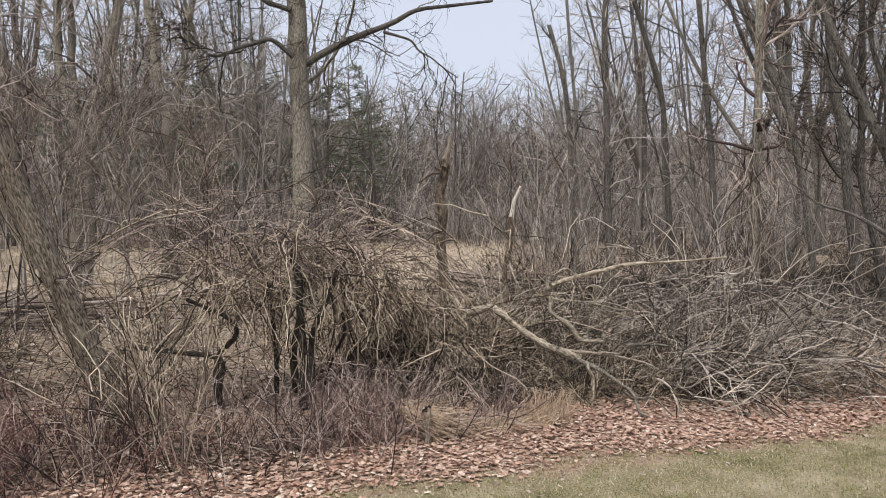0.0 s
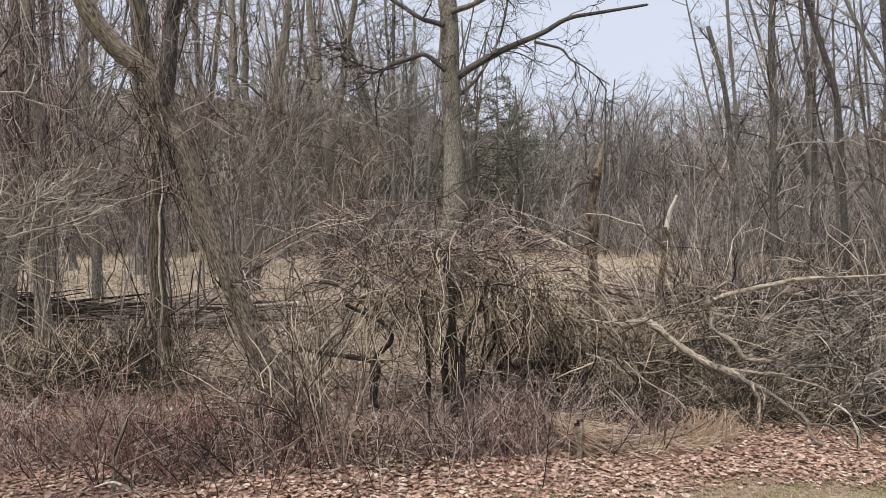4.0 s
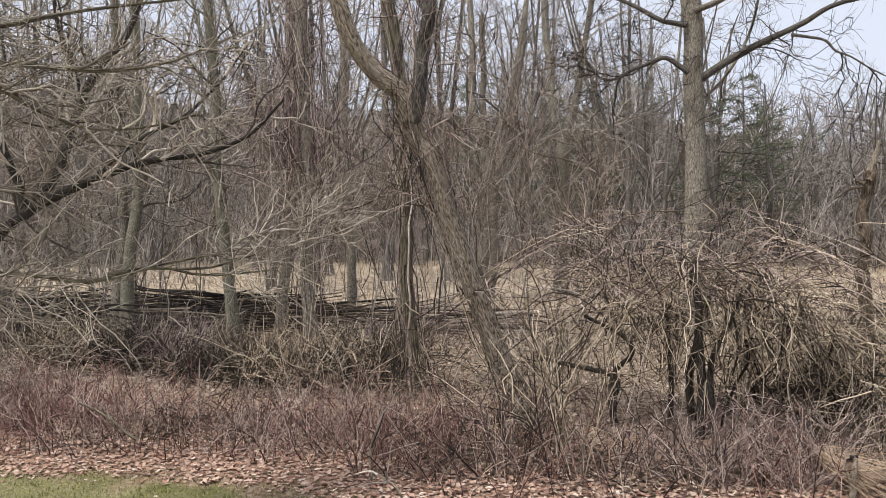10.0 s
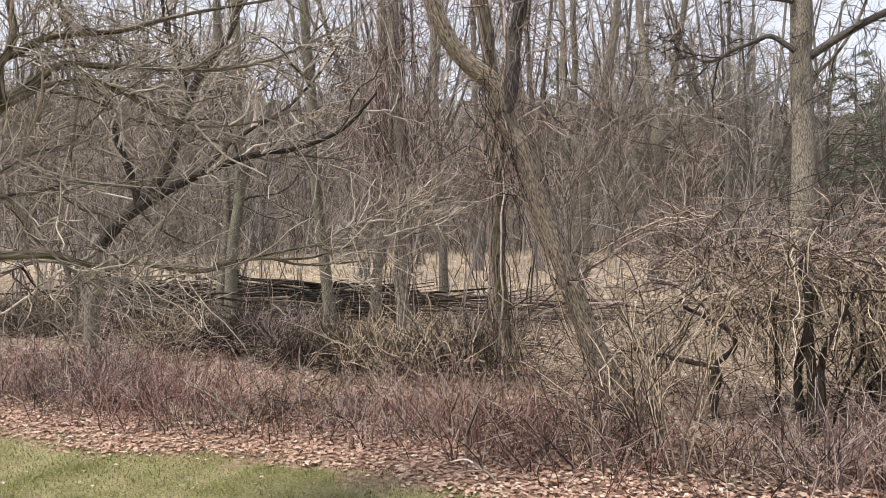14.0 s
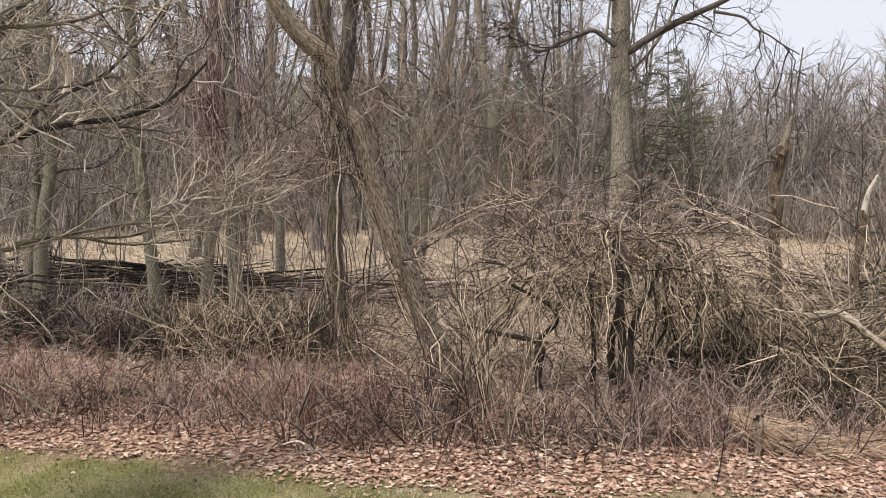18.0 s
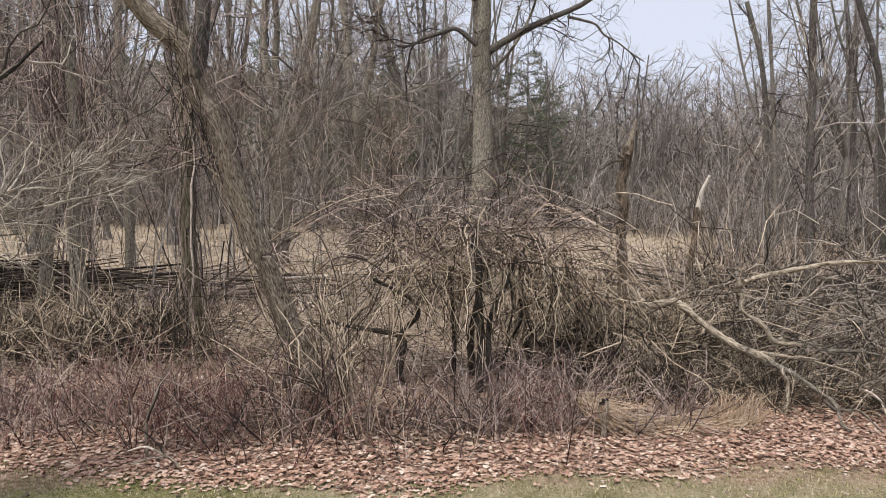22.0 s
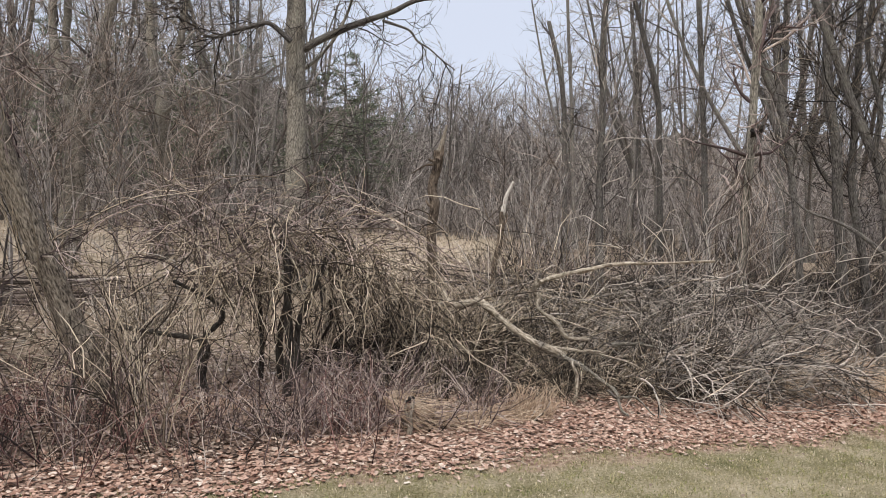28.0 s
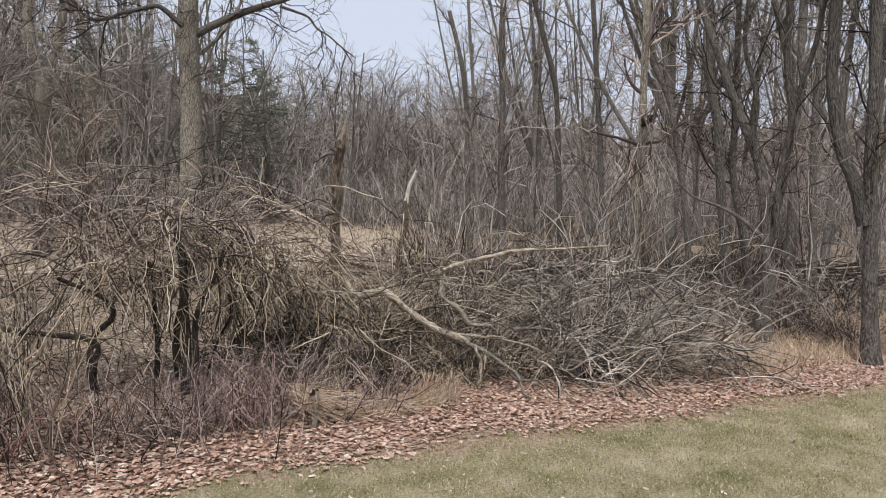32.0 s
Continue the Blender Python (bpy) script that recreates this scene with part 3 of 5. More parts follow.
# the lawn tree whose branches reach across
lawn_tree = tree("lawn_tree", "lawn tree with furrowed trunk and wide bare branches", "tree",
     [(-3.50, 2.12, -0.06), (-3.48, 2.14, 0.55), (-3.48, 2.16, 0.92), (-3.49, 2.16, 1.29), (-3.51, 2.15, 1.52), (-3.57, 2.13, 1.75), (-3.63, 2.11, 2.09), (-3.70, 2.08, 2.53), (-3.75, 2.05, 3.3)], 0.125, 0.08, BARK_LAWN, TWIG_PALE,
     limbs=[([(-3.61, 2.17, 1.89), (-3.61, 2.28, 2.03), (-3.59, 2.40, 2.24), (-3.54, 2.54, 2.36), (-3.51, 2.66, 2.50), (-3.49, 2.76, 2.55), (-3.41, 2.93, 2.54), (-3.24, 3.13, 2.53), (-3.06, 3.34, 2.54), (-2.83, 3.56, 2.63), (-2.57, 3.82, 2.85)], 0.038, 0.005),
            ([(-3.66, 2.10, 2.22), (-3.58, 2.26, 2.37), (-3.58, 2.39, 2.48), (-3.57, 2.52, 2.55), (-3.53, 2.68, 2.64), (-3.39, 2.88, 2.69), (-3.24, 3.09, 2.79), (-2.99, 3.36, 2.90), (-2.60, 3.69, 3.03)], 0.032, 0.006),
            ([(-3.56, 2.41, 2.25), (-3.52, 2.38, 2.38), (-3.48, 2.37, 2.48), (-3.46, 2.41, 2.61), (-3.48, 2.43, 2.86)], 0.026, 0.014),
            ([(-3.56, 2.45, 2.27), (-3.46, 2.56, 2.36), (-3.38, 2.73, 2.41), (-3.32, 2.89, 2.39), (-3.22, 3.07, 2.29), (-3.11, 3.25, 2.23), (-2.91, 3.49, 2.28), (-2.77, 3.70, 2.37)], 0.017, 0.004),
            ([(-3.53, 2.14, 1.50), (-3.44, 2.33, 1.52), (-3.37, 2.51, 1.52), (-3.32, 2.67, 1.47), (-3.27, 2.83, 1.44), (-3.18, 3.02, 1.43), (-3.08, 3.21, 1.44), (-2.88, 3.46, 1.51), (-2.70, 3.69, 1.45), (-2.46, 3.95, 1.46)], 0.026, 0.005),
            ([(-3.02, 3.27, 1.46), (-2.86, 3.52, 1.51), (-2.71, 3.83, 1.57), (-2.64, 4.09, 1.68), (-2.45, 4.42, 1.83)], 0.011, 0.0035),
            ([(-2.80, 3.54, 1.48), (-2.64, 3.90, 1.52), (-2.51, 4.23, 1.61), (-2.32, 4.60, 1.70)], 0.009, 0.003),
            ([(-3.56, 2.15, 1.71), (-3.50, 2.34, 1.81), (-3.49, 2.51, 1.83), (-3.40, 2.73, 1.87), (-3.20, 3.00, 1.85)], 0.016, 0.004),
            ([(-3.52, 2.37, 1.82), (-3.42, 2.43, 1.70), (-3.32, 2.48, 1.55), (-3.21, 2.54, 1.45), (-3.09, 2.60, 1.35)], 0.011, 0.004, BARK_PALE),
            ([(-3.56, 2.13, 1.84), (-3.50, 2.32, 1.92), (-3.49, 2.48, 2.03), (-3.38, 2.69, 2.11)], 0.014, 0.004),
            ([(-3.70, 2.09, 2.55), (-3.49, 2.27, 2.72), (-3.44, 2.37, 2.78), (-3.33, 2.51, 2.84)], 0.02, 0.008),
            ([(-3.44, 2.58, 2.34), (-3.37, 2.75, 2.31), (-3.29, 2.97, 2.24), (-3.18, 3.19, 2.18), (-2.97, 3.47, 2.16)], 0.01, 0.003)],
     counts=(170, 850, 3000), sizes=(0.5, 0.32, 0.2), radii=((0.0044, 0.0024), (0.0026, 0.0016), (0.0017, 0.0011)), low=0.2, up=0.02, from_limbs=False, bend=0.26, flare=0.03, wobble=0.02)
# the fans of pale twigs at the end of its lowest limb
ends = np.stack([spline(q, 12) for q in ([(-2.88, 3.46, 1.51), (-2.71, 3.83, 1.57), (-2.64, 4.09, 1.68), (-2.45, 4.42, 1.83)], [(-2.88, 3.46, 1.51), (-2.64, 3.90, 1.52), (-2.51, 4.23, 1.61), (-2.32, 4.60, 1.70)], [(-2.88, 3.46, 1.50), (-2.70, 3.69, 1.45), (-2.46, 3.95, 1.46), (-2.2, 4.2, 1.5)])])
at, way = offshoots(ends, 26, 0.05, 0.45, 0.05)
fan = grow(at, way * (1, 1, 0.5), rng.uniform(0.3, 0.8, 26), 8, 0.13, 0.0)
each("spray_twig", fan, taper(26, 8, 0.0026, 0.0016, 0.25), 4, TWIG_PALE, lawn_tree, "pale forked twig")
at, way = offshoots(fan, 130, 0.15, 0.5, 0.05)
v, f = cones(grow(at, way, rng.uniform(0.1, 0.35, 130), 5, 0.16, 0.0), taper(130, 5, 0.0019, 0.0013))
part("twig_mass", quads("twigs", v - np.array(lawn_tree.location), f, TWIG_PALE), lawn_tree, "", "stuff")
# big forest trees behind the meadow's near edge
FOREST = dict(category="tree", group="forest trees", counts=(30, 140, 520), sizes=(1.9, 1.1, 0.7), radii=((0.02, 0.009), (0.01, 0.006), (0.007, 0.004)), low=0.3)
tree("forked_tree", "tall grey tree forking into upright stems", trunk=[(-3.81, 21.91, -0.06), (-3.78, 21.91, 3.00), (-3.74, 21.92, 4.55)], r0=0.24, r1=0.2, mat=BARK_GREY, twig=TWIG_FAR,
     limbs=[([(-3.77, 21.92, 4.47), (-4.01, 21.87, 5.31), (-4.17, 21.84, 6.79), (-4.35, 21.81, 9.10)], 0.15, 0.09), ([(-3.71, 21.93, 4.47), (-3.43, 21.97, 5.59), (-3.22, 22.00, 7.03), (-2.92, 22.04, 8.92)], 0.13, 0.08), ([(-3.65, 21.43, 4.09), (-2.88, 21.54, 4.68), (-2.02, 21.64, 5.09), (-0.90, 21.71, 5.31)], 0.05, 0.015)], **FOREST)
tree("forked_tree", "tall twin-stemmed grey tree", trunk=[(-5.45, 19.50, -0.06), (-5.34, 19.53, 1.85), (-5.40, 19.51, 3.39), (-5.48, 19.49, 4.15)], r0=0.2, r1=0.17, mat=BARK_GREY, twig=TWIG_FAR,
     limbs=[([(-5.48, 19.49, 4.00), (-5.80, 19.40, 5.24), (-5.87, 19.38, 6.77), (-5.94, 19.35, 8.60)], 0.12, 0.08), ([(-5.43, 19.50, 4.07), (-4.94, 19.63, 5.20), (-4.65, 19.70, 6.69), (-4.39, 19.76, 8.46)], 0.11, 0.07), ([(-5.66, 19.44, 3.85), (-5.15, 19.58, 3.53), (-4.65, 19.70, 3.97), (-4.08, 19.82, 5.60)], 0.04, 0.02)], **FOREST)
tree("forked_tree", "tall grey tree with crowded upright stems", trunk=[(-5.58, 19.44, -0.06), (-5.49, 19.46, 1.53), (-5.36, 19.50, 3.21), (-5.50, 19.46, 3.90)], r0=0.22, r1=0.18, mat=BARK_GREY, twig=TWIG_FAR,
     limbs=[([(-5.47, 19.47, 3.69), (-5.56, 19.44, 5.00), (-5.57, 19.44, 6.24), (-5.60, 19.43, 7.87)], 0.12, 0.08), ([(-5.33, 19.51, 3.35), (-4.82, 19.64, 4.36), (-4.60, 19.70, 6.06), (-4.44, 19.74, 8.05)], 0.1, 0.07), ([(-5.34, 19.51, 3.28), (-4.90, 19.62, 3.65), (-4.32, 19.76, 4.39)], 0.03, 0.015)], **FOREST)
# the clump at the end of the brush
CLUMP = dict(category="tree", group="trees at the end of the brush", counts=(16, 90, 420), sizes=(1.0, 0.65, 0.42), radii=((0.008, 0.004), (0.0045, 0.0028), (0.003, 0.002)), low=0.35, up=0.2)
tree("end_tree", "thick brown tree with a second stem curving away", trunk=[(7.17, 6.11, -0.06), (7.12, 6.16, 1.04), (7.09, 6.20, 1.85), (7.08, 6.21, 2.77), (7.07, 6.22, 3.69), (7.05, 6.25, 4.71)], r0=0.08, r1=0.06, mat=BARK_CLUMP, twig=TWIG_DARK_SHADE,
     limbs=[([(7.07, 6.22, 1.54), (6.99, 6.31, 2.03), (6.89, 6.43, 2.40), (6.80, 6.52, 3.10), (6.79, 6.53, 4.04), (6.79, 6.53, 4.77)], 0.075, 0.06)], **CLUMP)
tree("clump_tree", "dark multi-stemmed tree with long leaning limbs", trunk=[(6.71, 7.18, -0.06), (6.70, 7.19, 0.81), (6.69, 7.20, 1.36), (6.61, 7.27, 2.04)], r0=0.085, r1=0.07, mat=BARK_CLUMP, twig=TWIG_DARK_SHADE,
     limbs=[([(6.62, 7.26, 1.97), (6.53, 7.35, 2.42), (6.38, 7.48, 2.83), (6.20, 7.64, 3.50), (5.93, 7.85, 4.41)], 0.065, 0.04), ([(6.69, 7.20, 1.50), (6.77, 7.12, 1.98), (6.81, 7.08, 2.72), (6.75, 7.15, 3.52), (6.75, 7.15, 4.45)], 0.05, 0.035),
            ([(6.61, 7.00, 1.37), (6.60, 7.01, 1.97), (6.70, 6.91, 2.96), (6.84, 6.77, 3.72), (6.90, 6.71, 4.35)], 0.038, 0.025), ([(6.43, 7.03, 1.36), (6.19, 7.25, 1.62), (5.84, 7.54, 1.82), (5.57, 7.75, 2.09)], 0.03, 0.008), ([(6.44, 7.30, 2.45), (6.46, 7.27, 2.99), (6.34, 7.38, 3.67), (6.36, 7.36, 4.46)], 0.036, 0.025)], **CLUMP)
tree("grey_tree", "smooth grey straight tree behind brush", trunk=[(7.64, 8.90, -0.06), (7.54, 8.99, 1.44), (7.42, 9.09, 2.70), (7.32, 9.17, 3.95), (7.23, 9.24, 5.27)], r0=0.077, r1=0.060, mat=BARK_CLUMP, twig=TWIG_DARK_SHADE, **CLUMP)
tree("grey_tree", "slim grey tree behind brush", trunk=[(8.19, 9.08, -0.06), (8.07, 9.19, 1.27), (7.94, 9.31, 2.31), (7.92, 9.32, 3.60), (7.89, 9.35, 5.39)], r0=0.063, r1=0.043, mat=BARK_CLUMP, twig=TWIG_DARK_SHADE, **CLUMP)
tree("grey_tree", "leaning slim grey tree", trunk=[(9.35, 12.03, -0.06), (9.26, 12.10, 1.36), (9.04, 12.27, 3.24), (8.86, 12.40, 4.46), (8.66, 12.54, 6.22)], r0=0.068, r1=0.051, mat=BARK_CLUMP, twig=TWIG_DARK_SHADE, **CLUMP)
tree("grey_tree", "slim grey tree deeper in the wood", trunk=[(12.41, 11.94, -0.06), (12.33, 12.02, 2.59), (12.31, 12.04, 4.70), (12.32, 12.03, 6.77)], r0=0.077, r1=0.060, mat=BARK_CLUMP, twig=TWIG_DARK_SHADE, **CLUMP)
tree("grey_tree", "slim grey tree deeper in the wood", trunk=[(9.63, 15.50, -0.06), (9.45, 15.61, 2.20), (9.30, 15.70, 4.38), (9.08, 15.82, 7.21)], r0=0.077, r1=0.060, mat=BARK_CLUMP, twig=TWIG_DARK_SHADE, **CLUMP)
tree("grey_tree", "slim grey tree deeper in the wood", trunk=[(9.13, 16.94, -0.06), (8.99, 17.02, 2.64), (8.85, 17.09, 4.82), (8.52, 17.26, 6.12), (8.15, 17.44, 7.55)], r0=0.077, r1=0.060, mat=BARK_CLUMP, twig=TWIG_DARK_SHADE, **CLUMP)
tree("young_tree", "young upright tree with many fine side twigs", trunk=[(5.36, 12.12, -0.06), (5.29, 12.15, 1.80), (5.26, 12.16, 3.51), (5.24, 12.17, 5.30), (5.23, 12.17, 6.08)], r0=0.07, r1=0.045, mat=BARK_CLUMP, twig=TWIG_GREY,
     category="tree", counts=(60, 160, 320), sizes=(1.0, 0.5, 0.3), radii=((0.012, 0.005), (0.006, 0.003), (0.004, 0.002)), low=0.2, up=0.5)
tree("grey_tree", "slim grey tree deeper in the wood", trunk=[(7.71, 19.80, -0.06), (7.56, 19.86, 2.69), (7.49, 19.89, 4.32), (7.28, 19.97, 5.93), (6.94, 20.09, 7.20)], r0=0.077, r1=0.060, mat=BARK_CLUMP, twig=TWIG_DARK_SHADE, **CLUMP)
# vine-hung snag with a burl
ob = tree("vine_snag", "thin grey dead tree hung with vines", "dead tree", [(5.46, 8.19, -0.06), (5.46, 8.19, 1.07), (5.46, 8.19, 2.02), (5.47, 8.18, 3.03), (5.49, 8.17, 3.88), (5.48, 8.18, 4.86)], 0.056, 0.045, BARK_GREY, TWIG_PURPLE,
     counts=(16, 60, 150), sizes=(0.8, 0.5, 0.3), low=0.3)

burl = [(5.46, 8.16, 2.75), (5.50, 8.12, 2.79), (5.54, 8.10, 2.80)]
me, _ = limb_mesh("burl", burl, 0.06, 0.05, BARK_DARK, ob.location, 8, 9, rough=0.12)
part("burl", me, ob, "dark round burl")


# ---- thickets, vines and brush ----
def thicket(name, label, category, box, canes, height, mat, r=0.005, twigs=3, twig_len=0.35, lean=0.35, lift=-0.08, group="", k=6, bend=0.12, mat2=None, kind="", split=0):
    """A stand of canes rooted in the box (x0, x1, y0, y1), each with side twigs."""
    x0, x1, y0, y1 = box
    base = np.array([(x0 + x1) / 2, (y0 + y1) / 2, 0])
    ob = thing(name, tuple(base), label, category, group, kind)
    at = np.stack([rng.uniform(x0, x1, canes), rng.uniform(y0, y1, canes), np.full(canes, -0.03)], -1)
    way = rng.normal(0, lean, (canes, 3))
    way[:, 2] = 1
    p = grow(at, way, height * rng.uniform(0.45, 1.25, canes), k, bend, lift)
    p[:, :, 2] = np.maximum(p[:, :, 2], -0.03)
    each("cane", p, taper(canes, k, r, r * 0.45), 4, mat, ob, most=split)
    if twigs:
        n = int(canes * twigs)
        a, w = offshoots(p, n, 0.2, 0.7, 0.15)
        q = grow(a, w, twig_len * rng.uniform(0.4, 1.4, n), 4, 0.22, lift * 0.5)
        q[:, :, 2] = np.maximum(q[:, :, 2], 0.0)
        v, f = cones(q, taper(n, 4, r * 0.65, r * 0.35))
        part("twig_mass", quads("twigs", v - base, f, mat2 or mat), ob, "", "stuff")
    return ob


# red brambles along the leaf belt
for n, x in enumerate(np.arange(-7.4, -1.2, 0.62)):
    y = lawn_edge(x) + (0.3, 0.42, 0.34)[n % 3]
    thicket("bramble_thicket", "low thicket of thin red-brown bramble canes", "brambles", (x, x + 0.75, y, y + 1.5), (120, 84, 110, 95)[n % 4], (0.4, 0.52, 0.44)[n % 3], (TWIG_RED, TWIG_PURPLE, TWIG_RED)[n % 3], 0.0033, 5, 0.22, 0.35, -0.05, "red brambles", bend=0.2, mat2=(TWIG_RED, TWIG_DARK_SHADE, TWIG_PURPLE, TWIG_RED)[n % 4], split=300)
for n, x in enumerate(np.arange(-8.6, -5.4, 0.8)):
    thicket("bramble_thicket", "dense mound of purple bramble canes", "brambles", (x, x + 0.8, 4.35 + 0.12 * n, 5.9), 80, 0.58, TWIG_PURPLE, 0.0034, 7, 0.26, 0.45, -0.09, "red brambles", bend=0.22, mat2=(TWIG_PURPLE, TWIG_RED)[n % 2], split=300)
for n, x in enumerate(np.arange(-1.2, 0.9, 0.7)):
    thicket("bramble_thicket", "low thicket of purple-red bramble canes", "brambles", (x, x + 0.75, 5.25 + 0.05 * n, 6.1), 44, (0.5, 0.42, 0.62)[n % 3], TWIG_PURPLE, 0.0034, 5, 0.26, 0.4, -0.1, "red brambles", bend=0.2, split=300)
for n, x in enumerate(np.arange(-3.0, 0.4, 0.6)):
    thicket("bramble_thicket", "tangled purple bramble canes rooted in leaves", "brambles", (x, x + 0.7, 4.75 + 0.08 * x, 5.5), 14, (0.6, 0.42, 0.75)[n % 3], (TWIG_PURPLE, TWIG_RED)[n % 2], 0.0034, 5, 0.26, 0.45, -0.1, "red brambles", bend=0.18, mat2=(TWIG_RED, TWIG_DARK_SHADE, TWIG_PURPLE)[n % 3], split=300)
for n, (x, y) in enumerate(((-0.2, 5.2), (0.25, 5.35), (0.6, 5.6))):
    thicket("bramble_thicket", "purple bramble canes fanning at the leaf belt's edge", "brambles", (x, x + 0.4, y, y + 0.4), 46, (0.62, 0.5)[n % 2], TWIG_PURPLE, 0.0036, 4, 0.24, 0.5, -0.1, "red brambles", mat2=(TWIG_PURPLE, TWIG_RED)[n % 2], split=300)
# undergrowth at the foot of the trees where the brush ends
for n, spot in enumerate([(6.73, 7.43), (6.94, 7.23), (7.14, 7.03), (7.33, 6.83), (7.51, 6.63), (7.67, 6.44)]):
    thicket("low_thicket", "low tangle of brown twigs under trees", "brush", (spot[0] - 0.1, spot[0] + 0.6, spot[1] + 0.1, spot[1] + 0.9), 40, (0.5, 0.65, 0.55)[n % 3], (TWIG_PURPLE, TWIG_DARK_SHADE)[n % 2], 0.0042, 6, 0.3, 0.5, -0.12, "undergrowth", mat2=(TWIG_TAN, TWIG_PURPLE, TWIG_DARK_SHADE)[n % 3], split=300)
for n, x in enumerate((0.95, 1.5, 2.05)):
    thicket("bramble_thicket", "dark bramble canes behind a straw clump", "brambles", (x, x + 0.6, 6.0, 6.5), 32, (0.5, 0.4)[n % 2], (TWIG_DARK_SHADE, TWIG_PURPLE)[n % 2], 0.0036, 7, 0.26, 0.6, -0.1, "red brambles", bend=0.25, mat2=(TWIG_TAN, TWIG_DARK_SHADE)[n % 2], split=300)
# low twigs under the log, mostly dark to paint in the shade beneath it
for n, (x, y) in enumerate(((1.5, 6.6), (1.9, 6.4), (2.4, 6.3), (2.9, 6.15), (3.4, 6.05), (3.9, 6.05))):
    thicket("low_thicket", "low tangle of olive-brown twigs under a fallen tree", "brush", (x, x + 0.6, y, y + 0.5), 50, (0.36, 0.44)[n % 2], TWIG_DARK_SHADE, 0.0038, 9, 0.26, 0.8, -0.14, "undergrowth", bend=0.25, mat2=(TWIG_DARK_SHADE, TWIG_TAN)[n % 2], split=300)
# a low hedge of tangled stems behind the brambles, its inner shade coloured in dark
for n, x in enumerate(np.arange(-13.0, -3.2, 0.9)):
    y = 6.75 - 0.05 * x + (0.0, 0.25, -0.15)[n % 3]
    thicket("dark_brush", "dense low brush of crooked stems, shade put into its dark colour", "brush", (x, x + 1.0, y, y + 1.2), 110, (0.55, 0.66, 0.5)[n % 3], TWIG_DARK_SHADE, 0.0062, 10, 0.34, 0.6, -0.08, "dark brush", bend=0.32, mat2=(TWIG_DARK_SHADE, TWIG_TAN, TWIG_DARK_SHADE, TWIG_PURPLE)[n % 4])
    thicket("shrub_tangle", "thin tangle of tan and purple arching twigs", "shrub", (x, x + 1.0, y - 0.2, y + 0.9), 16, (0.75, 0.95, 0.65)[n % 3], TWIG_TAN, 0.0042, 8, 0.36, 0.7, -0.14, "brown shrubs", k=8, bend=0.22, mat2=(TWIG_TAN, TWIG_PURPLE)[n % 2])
# more low brush whose near-black twigs carry the shade behind the mound and heap
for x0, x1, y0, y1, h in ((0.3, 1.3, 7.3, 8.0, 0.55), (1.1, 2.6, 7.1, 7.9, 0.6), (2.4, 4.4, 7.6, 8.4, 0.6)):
    thicket("dark_brush", "dense low brush with shade put into its dark colour", "brush", (x0, x1, y0, y1), 80, h, TWIG_DARK_SHADE, 0.005, 9, 0.35, 0.6, -0.1, "dark brush", bend=0.25, mat2=TWIG_DARK_SHADE)
# long pale canes that arch over the brambles
for x in np.arange(-8.0, 1.6, 1.2):
    thicket("arching_canes", "thin pale canes arching over low brambles", "brambles", (x, x + 1.2, 5.9 + 0.06 * x, 7.2), (5 if -3.4 < x < -0.6 else 10), 1.15, TWIG_GREY, 0.0034, 6, 0.36, 0.7, -0.17, "arching canes", k=9, mat2=TWIG_TAN, split=300)
for x, y in ((4.6, 7.4), (5.6, 7.2), (6.2, 7.6), (7.4, 8.2), (8.8, 8.2)):
    thicket("drooping_shrub", "grey shrub with long drooping pale twigs", "shrub", (x, x + 0.9, y, y + 0.9), 18, 1.4, TWIG_GREY, 0.0045, 9, 0.45, 0.5, -0.2, "drooping shrubs", k=9, split=300)
# low grey brush towards the meadow; its dark canes stand for the shade between twigs
for n, x in enumerate(np.arange(-14.0, 12.0, 2.2)):
    open_side = -10 < x < 0.5
    thicket("brush_tangle", "grey tangle of low bare brush", "brush", (x, x + 2.3, 8.9, 12.2), 64 if open_side else 70, 0.42 if open_side else 0.6, TWIG_DARK_SHADE, 0.0055, 7, 0.42, 0.8, -0.14, "grey brush", bend=0.2, mat2=(TWIG_TAN, TWIG_PURPLE, TWIG_GREY)[n % 3])
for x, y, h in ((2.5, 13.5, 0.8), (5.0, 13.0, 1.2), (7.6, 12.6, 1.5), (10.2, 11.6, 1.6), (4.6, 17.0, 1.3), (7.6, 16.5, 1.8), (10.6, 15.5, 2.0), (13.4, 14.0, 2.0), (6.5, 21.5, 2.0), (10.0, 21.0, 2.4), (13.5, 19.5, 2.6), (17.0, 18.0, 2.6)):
    thicket("undergrowth", "brown undergrowth of thin bare stems", "shrub", (x, x + 2.8, y, y + 3.4), 70, h * 0.85, TWIG_DARK_SHADE, 0.006, 8, 0.5, 0.45, -0.05, "brown undergrowth", bend=0.2, mat2=(TWIG_FAR, TWIG_DARK_SHADE, TWIG_PURPLE)[int(x) % 3])
# shrubs round the leaning tree
for x0, x1, y0, y1, c, h in ((-3.8, -2.6, 6.9, 8.0, 16, 1.3), (-2.2, -1.1, 7.2, 8.2, 14, 1.3), (-1.3, -0.5, 6.2, 7.2, 16, 1.4), (-4.8, -3.3, 6.6, 7.8, 18, 1.3)):
    thicket("arching_shrub", "tall shrub of tan arching stems", "shrub", (x0, x1, y0, y1), c, h, TWIG_TAN, 0.005, 10, 0.42, 0.45, -0.1, "arching shrubs", bend=0.2, split=300)
